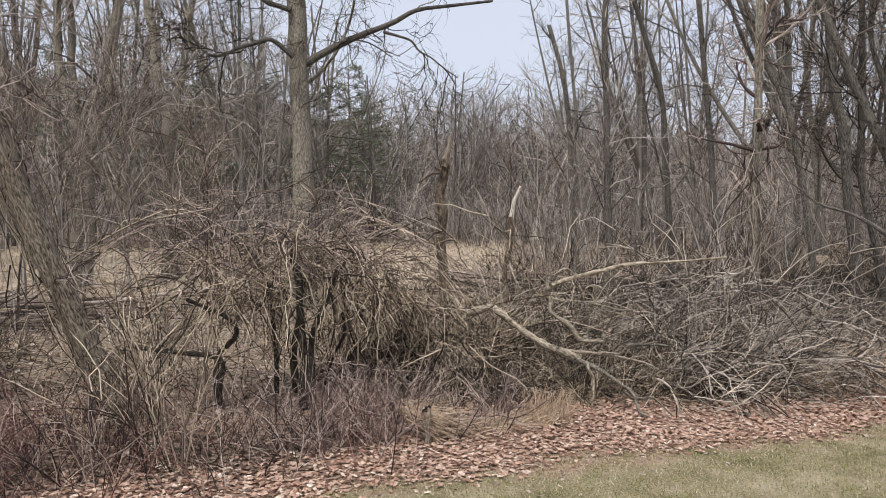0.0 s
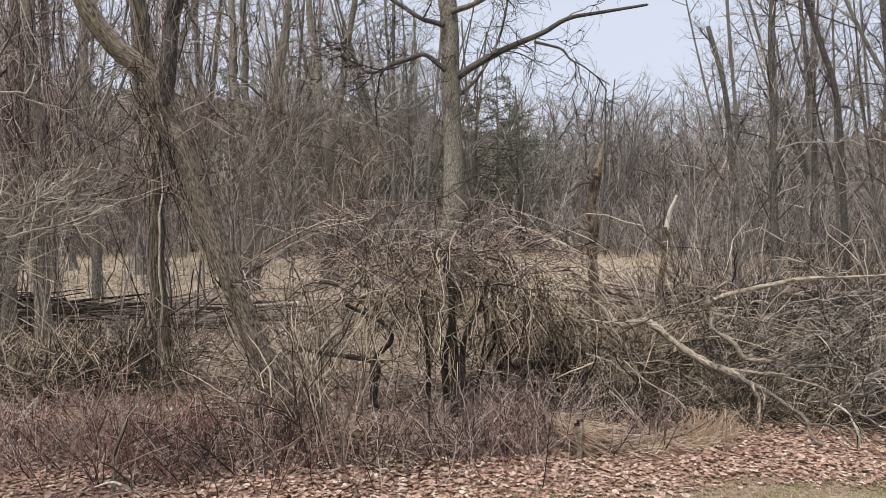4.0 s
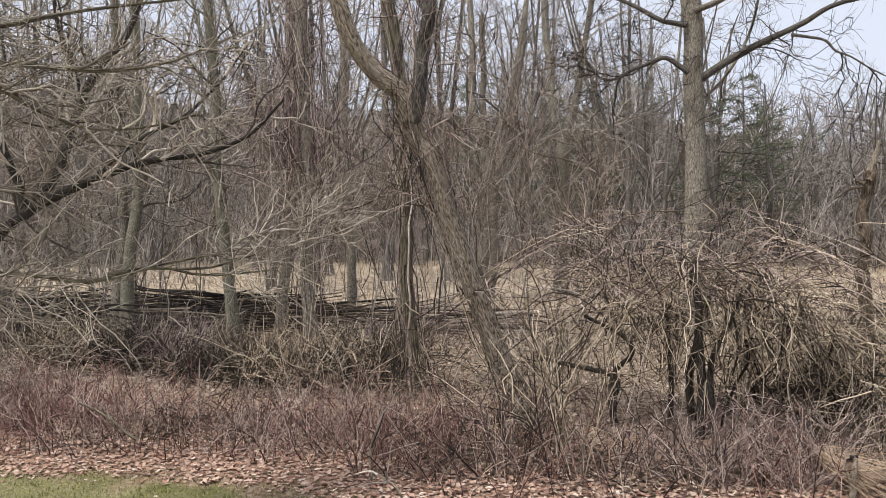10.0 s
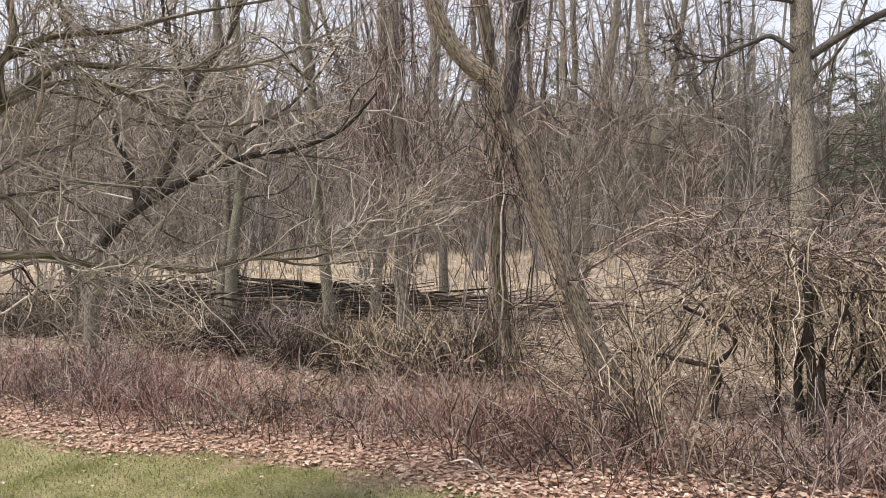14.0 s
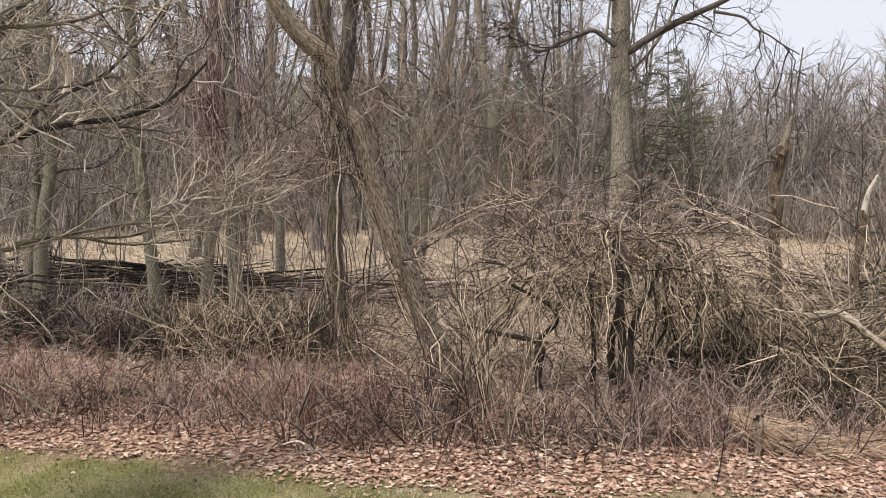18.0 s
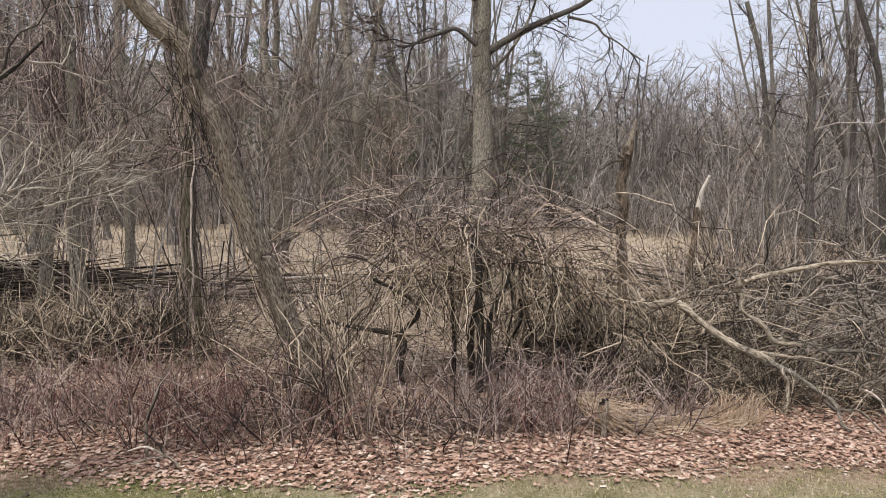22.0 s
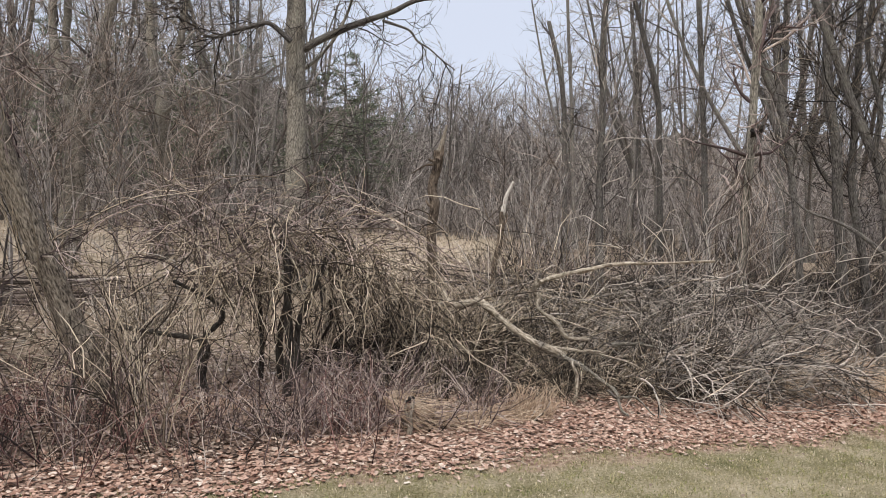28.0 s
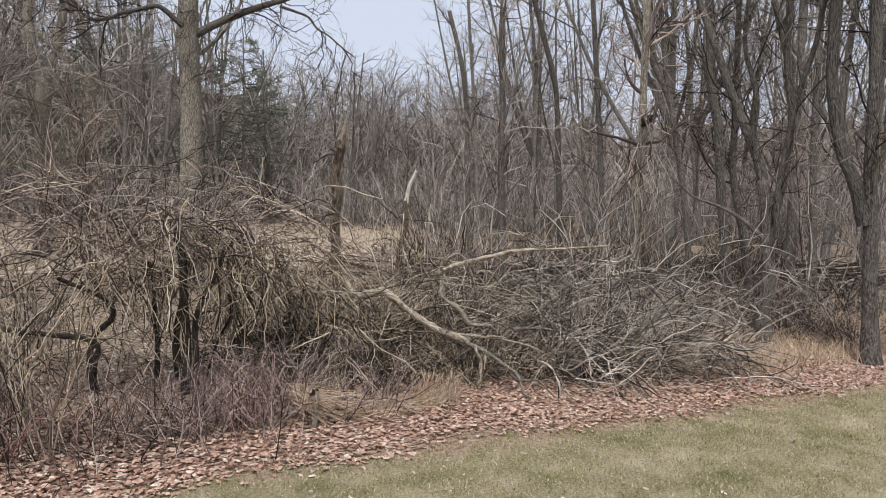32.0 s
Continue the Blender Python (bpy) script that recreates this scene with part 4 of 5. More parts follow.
thicket("upright_shrub", "upright shrub with pale forked stems", "shrub", (-0.98, -0.74, 5.1, 5.3), 13, 1.3, TWIG_TAN, 0.0046, 10, 0.45, 0.28, 0.0, split=300)
for x in (-4.0, -3.2, -2.3, -1.5, -0.8):
    thicket("arching_shrub", "loose tangle of long curving tan twigs", "shrub", (x, x + 0.9, 6.2, 7.6), 11, 1.25, TWIG_TAN, 0.0036, 11, 0.42, 0.6, -0.14, "arching shrubs", k=9, bend=0.24, mat2=(TWIG_TAN if x < -2 else TWIG_PURPLE), split=300)
thicket("arching_shrub", "low shrub of tan twigs at the foot of a leaning tree", "shrub", (-2.0, -1.1, 5.9, 6.35), 22, 0.8, TWIG_TAN, 0.0042, 10, 0.3, 0.5, -0.1, "arching shrubs", bend=0.25, mat2=TWIG_DARK_SHADE, split=300)
thicket("upright_shrub", "upright purple-stemmed shrub rooted in leaves", "shrub", (-1.5, -1.25, 5.0, 5.2), 10, 0.7, TWIG_PURPLE, 0.0045, 8, 0.3, 0.3, 0.0, split=300)


def vine_mound():
    """A dome of arching and hanging vines over old dark stems."""
    c = np.array([-0.05, 7.1, 0.0])
    ob = thing("vine_mound", tuple(c), "dome of tangled purple-brown vines over dark stems", "vines")
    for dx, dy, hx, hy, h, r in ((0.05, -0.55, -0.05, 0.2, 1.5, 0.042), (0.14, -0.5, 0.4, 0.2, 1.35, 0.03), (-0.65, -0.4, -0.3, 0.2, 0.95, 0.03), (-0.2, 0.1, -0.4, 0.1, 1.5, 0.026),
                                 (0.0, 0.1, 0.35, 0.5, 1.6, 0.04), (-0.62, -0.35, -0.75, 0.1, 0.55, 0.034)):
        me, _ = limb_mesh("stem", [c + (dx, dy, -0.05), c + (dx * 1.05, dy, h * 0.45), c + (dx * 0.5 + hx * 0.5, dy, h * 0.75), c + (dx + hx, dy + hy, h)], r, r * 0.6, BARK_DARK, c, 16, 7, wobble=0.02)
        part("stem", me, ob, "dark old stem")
    # canes that spring up and arch over to the sides
    n = 170
    at = c + np.stack([rng.normal(-0.3, 0.55, n), rng.normal(0, 0.3, n), rng.uniform(0.7, 1.3, n)], -1)
    side = np.where(rng.uniform(size=n) < 0.68, 1.0, -1.0)
    way = np.stack([side * rng.uniform(0.15, 0.9, n), rng.normal(-0.15, 0.4, n), rng.uniform(0.7, 1.2, n)], -1)
    p = grow(at, way, rng.uniform(0.8, 2.2, n), 12, 0.1, -0.17)
    p[:, :, 2] = np.minimum(np.maximum(p[:, :, 2], 0.0), 1.88 + rng.normal(0, 0.06, (n, 1)) - 0.22 * (p[:, :, 0] + 0.3) ** 2)
    each("arching_vine", p[:110], taper(110, 12, 0.0034, 0.0022, 0.3), 4, TWIG_PURPLE, ob)
    each("arching_vine", p[110:], taper(n - 110, 12, 0.0032, 0.0022, 0.3), 4, TWIG_TAN, ob)
    # vines that hang to the ground
    n = 290
    x = rng.uniform(-0.8, 1.55, n)
    top = np.stack([c[0] + x, c[1] - 0.32 + rng.normal(0, 0.32, n), (1.66 - 0.42 * np.maximum(x, 0) ** 2 - 0.3 * np.minimum(x, 0) ** 2) * rng.uniform(0.62, 1.0, n)], -1)
    t = grow(top, np.stack([rng.normal(0.15, 0.4, n), rng.normal(-0.1, 0.3, n), rng.normal(-0.5, 0.4, n)], -1), rng.uniform(0.4, 1.35, n), 12, 0.3, -0.14)
    t[:, :, 2] = np.maximum(t[:, :, 2], 0.0)
    each("hanging_vine", t, taper(n, 12, 0.004, 0.0026, 0.3), 4, TWIG_TAN, ob, "olive-tan hanging vine")
    p = np.concatenate([p, t])
    # inner vines, and some twigs below, coloured dark as the dome's shaded inside
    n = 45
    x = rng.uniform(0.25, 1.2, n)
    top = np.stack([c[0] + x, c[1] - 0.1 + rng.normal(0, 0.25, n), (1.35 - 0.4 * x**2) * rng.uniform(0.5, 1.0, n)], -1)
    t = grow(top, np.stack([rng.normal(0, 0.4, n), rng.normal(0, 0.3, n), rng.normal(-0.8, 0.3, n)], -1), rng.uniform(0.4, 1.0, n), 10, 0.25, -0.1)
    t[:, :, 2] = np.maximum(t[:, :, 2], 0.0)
    each("inner_vine", t, taper(n, 10, 0.006, 0.004, 0.3), 4, TWIG_DARK_SHADE, ob, "inner vine coloured dark for the mound's shaded gaps")
    for m, mat, high in ((1500, TWIG_TAN, 0.0), (500, TWIG_DARK_SHADE, 0.0), (2000, TWIG_PURPLE, 1.15)):
        s, w = offshoots(p, m, 0.02, 1.0, 0.1)
        keep = s[:, 2] > high
        s, w = s[keep], w[keep]
        t = grow(s, w, rng.uniform(0.12, 0.5, len(s)), 5, 0.3, -0.05)
        v, f = cones(t, taper(len(s), 5, 0.0032, 0.0018))
        part("twig_mass", quads("twigs", v - c, f, mat), ob, "", "stuff")
    k = 40
    s = np.stack([rng.uniform(-1.6, 0.6, k) + c[0], rng.uniform(-0.5, 0.5, k) + c[1], rng.uniform(0.9, 1.6, k)], -1)
    w = np.stack([rng.normal(0.0, 0.6, k), rng.normal(0, 0.3, k), rng.uniform(0.5, 1.2, k)], -1)
    t = grow(s, w, rng.uniform(0.4, 0.95, k), 7, 0.1, -0.12)
    each("arching_cane", t, taper(k, 7, 0.003, 0.002, 0.2), 4, TWIG_GREY, ob, "pale arching cane")


vine_mound()


def fallen_tree():
    """The fallen crown: a barked log, a bleached crooked limb and a fan of grey branches."""
    c = np.array([3.2, 6.8, 0.0])
    ob = thing("fallen_tree", tuple(c), "fallen dead tree, its grey branches heaped in a fan", "fallen tree")
    logs = [([(1.45, 7.14, 0.89), (1.59, 6.98, 0.81), (1.72, 6.86, 0.78), (1.81, 6.78, 0.73), (2.03, 6.63, 0.60), (2.24, 6.52, 0.47), (2.49, 6.40, 0.38)], 0.034, 0.029, BARK_PALE),
            ([(2.43, 6.42, 0.39), (2.61, 6.22, 0.32), (2.68, 6.00, 0.22), (2.74, 5.80, 0.13), (2.78, 5.66, 0.03)], 0.026, 0.009, BARK_GREY),
            ([(2.70, 5.92, 0.18), (2.80, 5.84, 0.12), (2.90, 5.72, 0.14), (2.98, 5.62, 0.04)], 0.014, 0.006, BARK_GREY),
            ([(2.24, 6.52, 0.47), (2.52, 6.44, 0.46), (2.9, 6.36, 0.40), (3.3, 6.25, 0.22)], 0.017, 0.007, BARK_PALE),
            ([(2.50, 6.22, 0.36), (2.52, 6.19, 0.18), (2.48, 6.2, -0.03)], 0.018, 0.013, BARK_PALE),
            ([(3.56, 5.78, 1.32), (3.00, 5.96, 1.28), (2.72, 6.06, 1.24), (2.43, 6.16, 1.16), (2.21, 6.23, 1.09), (2.15, 6.24, 1.06)], 0.009, 0.02, BARK_PALE),
            ([(2.16, 6.24, 1.08), (2.15, 6.24, 1.02), (2.17, 6.23, 0.94), (2.19, 6.22, 0.82), (2.26, 6.19, 0.72), (2.39, 6.14, 0.63), (2.57, 6.07, 0.59)], 0.03, 0.014, BARK_PALE),
            ([(1.57, 7.59, 0.46), (1.83, 7.53, 0.39), (2.12, 7.45, 0.29), (2.45, 7.35, 0.24)], 0.012, 0.01, BARK_PALE),
            ([(3.20, 6.94, 0.38), (3.64, 6.72, 0.38), (3.99, 6.50, 0.27), (4.41, 6.22, 0.04)], 0.025, 0.01, BARK_GREY)]
    def clear(q):
        """Paths that do not cross before the bleached limb."""
        near = (q[..., 1] < 6.4 - 0.1 * (q[..., 0] - 2)) & (q[..., 0] > 1.7) & (q[..., 0] < 3.1) & (q[..., 2] > 0.48)
        return ~near.any(1)

    for pts, a, b, m in logs:
        me, ln = limb_mesh("limb", pts, a, b, m, c, 30, 8, rough=0.15, wobble=0.032)
        limb = part("limb", me, ob, "bleached barkless limb" if m is BARK_PALE else "")
        if m is BARK_PALE:
            at, way = offshoots(ln[None], 3, 0.1, 0.9, 0.3)
            for path, r in zip(grow(at, way, rng.uniform(0.06, 0.2, 3), 4, 0.15, 0), taper(3, 4, 0.012, 0.006)):
                stub, _ = limb_mesh("stub", path, r[0], r[-1], m, c, 8, 6)
                part("stub", stub, limb, "short broken stub")
    n = 260
    x = rng.uniform(2.0, 4.9, n)
    at = np.stack([x, 7.95 - (x - 2) * 0.42 + rng.normal(0, 0.25, n), rng.uniform(0.0, 0.85, n)], -1)
    way = np.stack([rng.normal(0.4, 0.8, n), rng.normal(-0.15, 0.5, n), rng.normal(0.6, 0.4, n)], -1)
    p = grow(at, way, rng.uniform(0.6, 1.6, n), 8, 0.22, -0.17)
    p[:, :, 2] = np.maximum(p[:, :, 2], 0.0)
    k = 110
    low = np.stack([rng.uniform(3.0, 5.0, k), 6.15 + rng.normal(0, 0.22, k), rng.uniform(0.05, 0.4, k)], -1)
    low = grow(low, np.stack([rng.normal(0.9, 0.5, k), rng.normal(-0.2, 0.4, k), rng.normal(0.4, 0.3, k)], -1), rng.uniform(0.4, 1.1, k), 10, 0.3, -0.13)
    low[:, :, 2] = np.maximum(low[:, :, 2], 0.005)
    p = np.concatenate([p[: 300 - k], low[:, np.linspace(0, 9, 8).astype(int)], p[300 - k:]])
    n = len(p)
    p = p[clear(p)]
    n = len(p)
    each("branch", p, taper(n, 8, 0.0046, 0.0025, 0.35), 5, TWIG_GREY, ob)
    g = 240
    at = np.stack([rng.uniform(1.1, 3.2, g), 7.15 + rng.normal(0, 0.15, g), 0 * np.arange(g)], -1)
    at[:, 2] = np.clip(0.9 - 0.33 * (at[:, 0] - 0.7), 0.1, 1) * rng.uniform(0.1, 0.72, g)
    u = grow(at, np.stack([rng.normal(0.5, 0.7, g), rng.normal(0, 0.4, g), rng.normal(-0.2, 0.45, g)], -1), rng.uniform(0.3, 1.1, g), 8, 0.26, -0.06)
    u[:, :, 2] = np.maximum(u[:, :, 2], 0.0)
    each("side_branch", u, taper(g, 8, 0.0044, 0.0022, 0.4), 4, TWIG_TAN, ob)
    p = np.concatenate([p, u])
    m = 5000
    s, w = offshoots(p, m, 0.1, 0.55, 0.05)
    t = grow(s, w, rng.uniform(0.2, 0.8, m), 5, 0.24, -0.06)
    t[:, :, 2] = np.maximum(t[:, :, 2], 0.0)
    t = t[clear(t)]
    m = len(t)
    # some of the heap's twigs take the dark colour of its shaded gaps
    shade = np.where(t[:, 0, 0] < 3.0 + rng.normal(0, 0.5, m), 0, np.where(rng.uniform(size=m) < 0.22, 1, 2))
    for n, mat in enumerate((TWIG_TAN, TWIG_DARK_SHADE, TWIG_GREY)):
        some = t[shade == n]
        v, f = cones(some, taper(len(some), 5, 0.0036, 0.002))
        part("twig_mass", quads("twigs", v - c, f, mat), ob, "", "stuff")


fallen_tree()
# shrubs at the back: canes coloured dark as the shaded gaps behind lighter twigs
for x0, x1, y0, y1, cn, h, mt in ((0.9, 2.6, 8.0, 9.4, 90, 0.75, TWIG_TAN), (0.9, 1.8, 7.2, 8.0, 40, 0.7, TWIG_TAN), (4.4, 6.4, 7.4, 9.0, 90, 0.85, TWIG_BROWN), (6.2, 8.2, 8.2, 9.8, 110, 1.0, TWIG_DARK_SHADE), (8.0, 10.4, 8.2, 9.8, 120, 0.95, TWIG_DARK_SHADE), (2.4, 4.6, 7.6, 9.4, 90, 0.9, TWIG_TAN)):
    thicket("shrub_tangle", "dense tangle of grey leafless shrub stems", "shrub", (x0, x1, y0, y1), cn, h, TWIG_DARK_SHADE, 0.005, 7, 0.45, 0.5, -0.12, "grey shrubs", mat2=mt)


def brush_pile(x0, x1, y0, y1, h, n, mat, r=0.015, most=70):
    """A long heap of dark sticks and small logs laid flat."""
    c = np.array([(x0 + x1) / 2, (y0 + y1) / 2, 0.0])
    ob = thing("brush_pile", tuple(c), "long heap of dark cut sticks and branches", "brush pile", "brush piles")
    y = rng.uniform(y0, y1, n)
    z = h * (1 - ((y - c[1]) / (y1 - y0) * 1.8) ** 2) * rng.uniform(0.05, 1, n)
    at = np.stack([rng.uniform(x0, x1, n), y, np.maximum(z, 0.02)], -1)
    way = np.stack([np.sign(rng.normal(0, 1, n)), rng.normal(0, 0.25, n), rng.normal(0, 0.07, n)], -1)
    p = grow(at, way, rng.uniform(0.7, 2.6, n), 5, 0.06, 0)
    p[:, :, 2] = np.maximum(p[:, :, 2], 0.02)
    p = p[np.argsort(-p[:, 0, 2])]
    each("stick", p, taper(n, 5, r, r * 0.55, 0.45), 5, mat, ob, most=most)


for x in (-13.4, -10.4):
    brush_pile(x, x + 3.2, 11.0 + (x + 10.4) * 0.5, 13.2 + (x + 10.4) * 0.5, 0.6, 420, TWIG_DARK_SHADE)
for x in (-7.2, -5.2):
    brush_pile(x, x + 2.0, 12.4, 14.6, 0.3, 120, TWIG_BROWN, 0.011)
for x in np.arange(4, 14, 3.2):
    brush_pile(x, x + 3.2, 12.0, 16.0, 0.45, 240, TWIG_DARK_SHADE)


def curtain(label, points, count, length, mat, r=0.004, spread=0.25):
    """Vines hanging from and winding about a trunk."""
    line = spline(points, 30)
    c = line[0] * (1, 1, 0)
    ob = thing("hanging_vines", tuple(c), label, "vines", "hanging vines")
    i = rng.integers(0, 30, count)
    at = line[i] + rng.normal(0, spread, (count, 3)) * (1, 1, 0.4)
    way = rng.normal(0, 0.35, (count, 3))
    way[:, 2] = -1
    p = grow(at, way, length * rng.uniform(0.4, 1.3, count), 8, 0.14, -0.05)
    p[:, :, 2] = np.maximum(p[:, :, 2], 0.0)
    v, f = tubes(p, taper(count, 8, r, r * 0.6), 4)
    part("vine_mass", quads("vines", v - c, f, mat), ob, "", "stuff")
    m = count * 3
    s, w = offshoots(p, m, 0.05, 1.0, 0.1)
    t = grow(s, w, rng.uniform(0.1, 0.5, m), 4, 0.3, 0)
    v, f = cones(t, taper(m, 4, r * 0.6, r * 0.35))
    part("twig_mass", quads("twigs", v - c, f, mat), ob, "", "stuff")
    return ob


def climbers(label, points, count, r_out, mat, r=0.004):
    """Vines that climb along a trunk and stray from it."""
    line = spline(points, 24)
    c = line[0] * (1, 1, 0)
    ob = thing("climbing_vines", tuple(c), label, "vines", "climbing vines")
    paths = []
    for n in range(count):
        a = rng.uniform(0, 2 * np.pi) + np.cumsum(rng.normal(0, 0.22, 24))
        out = r_out * (1.05 + np.abs(spline(rng.normal(0, 0.55, (6, 1)), 24)[:, 0]))
        paths.append(line + np.stack([np.cos(a) * out, np.sin(a) * out, rng.normal(0, 0.02, 24)], -1))
    p = np.stack(paths)
    p[:, :, 2] = np.maximum(p[:, :, 2], 0.0)
    each("vine", p, taper(count, 24, r, r * 0.7, 0.35), 4, mat, ob)
    m = count * 14
    at, way = offshoots(p, m, 0.02, 0.9, -0.1)
    v, f = cones(grow(at, way, rng.uniform(0.1, 0.45, m), 5, 0.28, -0.06), taper(m, 5, 0.0026, 0.0016))
    part("twig_mass", quads("twigs", v - c, f, mat), ob, "", "stuff")


climbers("dark vines climbing a leaning trunk", [(-1.5, 6.62, 0.0), (-1.97, 6.50, 1.21), (-2.30, 6.39, 2.29), (-2.50, 6.31, 2.77), (-2.58, 6.29, 3.1)], 9, 0.115, TWIG_TAN)
climbers("purple-brown vines wrapped below a fork", [(-2.2, 6.42, 1.9), (-2.30, 6.39, 2.29), (-2.50, 6.31, 2.77), (-2.5, 6.33, 3.2), (-2.38, 6.36, 3.8)], 14, 0.1, TWIG_PURPLE, 0.004)
climbers("brown vines climbing a straight trunk", [(-2.88, 7.5, 0.0), (-3.01, 7.46, 1.55), (-3.03, 7.45, 3.19), (-3.33, 7.31, 5.00)], 12, 0.11, TWIG_PURPLE, 0.005)
climbers("brown vines climbing a slender tree", [(-5.73, 10.26, 0.0), (-5.81, 10.21, 1.97), (-5.88, 10.18, 4.04), (-5.90, 10.16, 6.09)], 14, 0.16, TWIG_PURPLE, 0.006)
curtain("purple-brown vines hanging round a forked trunk", [(-2.27, 6.77, 1.90), (-2.42, 6.72, 2.32), (-2.55, 6.67, 2.58), (-2.64, 6.64, 2.83), (-2.69, 6.61, 3.01)], 22, 0.8, TWIG_DARK_SHADE, 0.004, 0.11)
curtain("brown vines hanging down a straight trunk", [(-2.90, 7.29, 0.80), (-2.93, 7.27, 1.55), (-2.92, 7.28, 2.30), (-2.95, 7.26, 3.15)], 16, 1.0, TWIG_DARK_SHADE, 0.004, 0.12)
curtain("curtain of dark vines hanging from trees", [(-5.94, 10.26, 2.43), (-5.91, 10.27, 3.61), (-5.92, 10.26, 4.51), (-5.96, 10.24, 5.59)], 110, 2.2, TWIG_PURPLE, 0.005, 0.35)
curtain("curtain of dark vines hanging from trees", [(-6.52, 10.60, 2.47), (-6.39, 10.69, 3.71), (-6.41, 10.67, 4.66), (-6.41, 10.68, 5.79)], 70, 2.2, TWIG_PURPLE, 0.005, 0.35)
curtain("vines shagged round a dead tree", [(5.45, 8.19, 0.26), (5.46, 8.19, 1.07), (5.46, 8.19, 2.02), (5.47, 8.18, 2.46)], 150, 1.0, TWIG_BROWN, 0.0045, 0.13)


# ---- grass and leaves ----
def blades(at, height, width, lean, mat, name):
    """Grass: one bent two-faced blade at every place."""
    n = len(at)
    a = rng.uniform(0, 2 * np.pi, n)
    side = np.stack([np.cos(a), np.sin(a), 0 * a], -1) * width
    d = rng.normal(0, lean, (n, 3))
    d[:, 2] = 1
    d = unit(d) * (height * rng.uniform(0.5, 1.3, n))[:, None]
    droop = d * (1, 1, 0) * 0.8
    mid, top = at + d * 0.55, at + d + droop - np.array([0, 0, 1]) * np.linalg.norm(droop, axis=1)[:, None] * 0.4
    v = np.stack([at - side, at + side, mid + side * 0.7, mid - side * 0.7, top + side * 0.15, top - side * 0.15], 1).reshape(-1, 3)
    i = np.arange(n)[:, None] * 6
    f = np.concatenate([i + [0, 1, 2, 3], i + [3, 2, 4, 5]])
    return quads(name, v, f, mat)


def flat(n, x0, x1, y0, y1, z=0.0):
    return np.stack([rng.uniform(x0, x1, n), rng.uniform(y0, y1, n), np.full(n, z)], -1)


def turf(at, height, width, mat):
    """Mown grass: one thin leaning spike at every place."""
    n = len(at)
    a = rng.uniform(0, 2 * np.pi, n)
    side = np.stack([np.cos(a), np.sin(a), 0 * a], -1) * width
    d = rng.normal(0, 0.9, (n, 3))
    d[:, 2] = np.abs(d[:, 2]) + 0.35
    tip = at + unit(d) * (height * rng.uniform(0.4, 1.3, n))[:, None]
    return quads("lawn_grass", np.stack([at - side, at + side, tip], 1).reshape(-1, 3), np.arange(3 * n).reshape(-1, 3), mat)


p = flat(200000, -7.0, 8.3, 2.9, 5.6, -0.003)
p = p[p[:, 1] < lawn_edge(p[:, 0]) + rng.normal(0.06, 0.1, len(p))]
patch = np.array([0.8 * noise.noise((x * 6.5, y * 6.5, 0.3)) + 0.9 * noise.noise((x * 26, y * 26, 2.3)) for x, y, z in p])
green = 0.75 - np.clip((p[:, 0] + 2.6) / 2.4, 0, 1) * 0.8 + rng.normal(0, 0.06, len(p))
kind = np.where(patch > green * 0.5 + 0.12, 2, np.where(patch < green - 0.42, 0, 1))
for n, (mat, high, words) in enumerate(((LAWN_MOSS, 0.03, "short green mossy lawn grass"), (LAWN, 0.03, "short patchy green and straw lawn grass"), (LAWN_STRAW, 0.03, "patches of dry straw in mown lawn"))):
    tagged(new("lawn_grass", turf(p[kind == n], high, 0.003, mat)), words, "grass", kind="stuff")
p = flat(15000, -28, 16, 16, 46)
p = p[p[:, 0] < 0.28 * p[:, 1] + rng.normal(0, 0.8, len(p))]
tagged(new("meadow_grass", blades(p, 0.28, 0.014, 0.5, MEADOW, "meadow_grass")), "pale dry meadow grass", "grass", kind="stuff")
p = flat(17000, 4.0, 11.5, 5.4, 8.6)
p = p[p[:, 1] > lawn_edge(p[:, 0]) + 0.72 + rng.normal(0, 0.1, len(p))]
tagged(new("dry_grass", blades(p, 0.25, 0.0032, 0.6, STRAW, "dry_grass")), "belt of dry straw-coloured grass", "grass", kind="stuff")


def straw_clump():
    """Dry grass combed over a low hollow, from an upper fold on one side to an upright tuft on the other."""
    made = []
    for n, (x0, x1, y, z0, z1), (wx, wz), (l0, l1), lift in ((190, (0.72, 0.92, 5.6, 0.17, 0.27), (1.0, -0.5), (0.25, 0.55), -0.02), (120, (0.95, 1.5, 5.6, 0.0, 0.06), (0.9, 0.15), (0.15, 0.35), -0.1),
                                                          (240, (1.2, 2.0, 5.75, 0.0, 0.05), (0.9, 0.3), (0.15, 0.32), -0.14), (190, (1.75, 2.15, 5.8, 0.0, 0.05), (0.3, 1.0), (0.12, 0.32), -0.08)):
        at = np.stack([rng.uniform(x0, x1, n), y + rng.normal(0, 0.09, n), rng.uniform(z0, z1, n)], -1)
        p = grow(at, np.stack([rng.normal(wx, 0.35, n), rng.normal(-0.15, 0.3, n), rng.normal(wz, 0.25, n)], -1), rng.uniform(l0, l1, n), 6, 0.1, lift)
        p[:, :, 2] = np.maximum(p[:, :, 2], 0.004)
        made.append(cones(p, taper(n, 6, 0.0023, 0.0016)))
    v, f = joined(made)
    tagged(new("dry_grass", quads("dry_grass", v, f, STRAW)), "bent clump of dry straw grass round a stump", "grass", kind="stuff")


straw_clump()


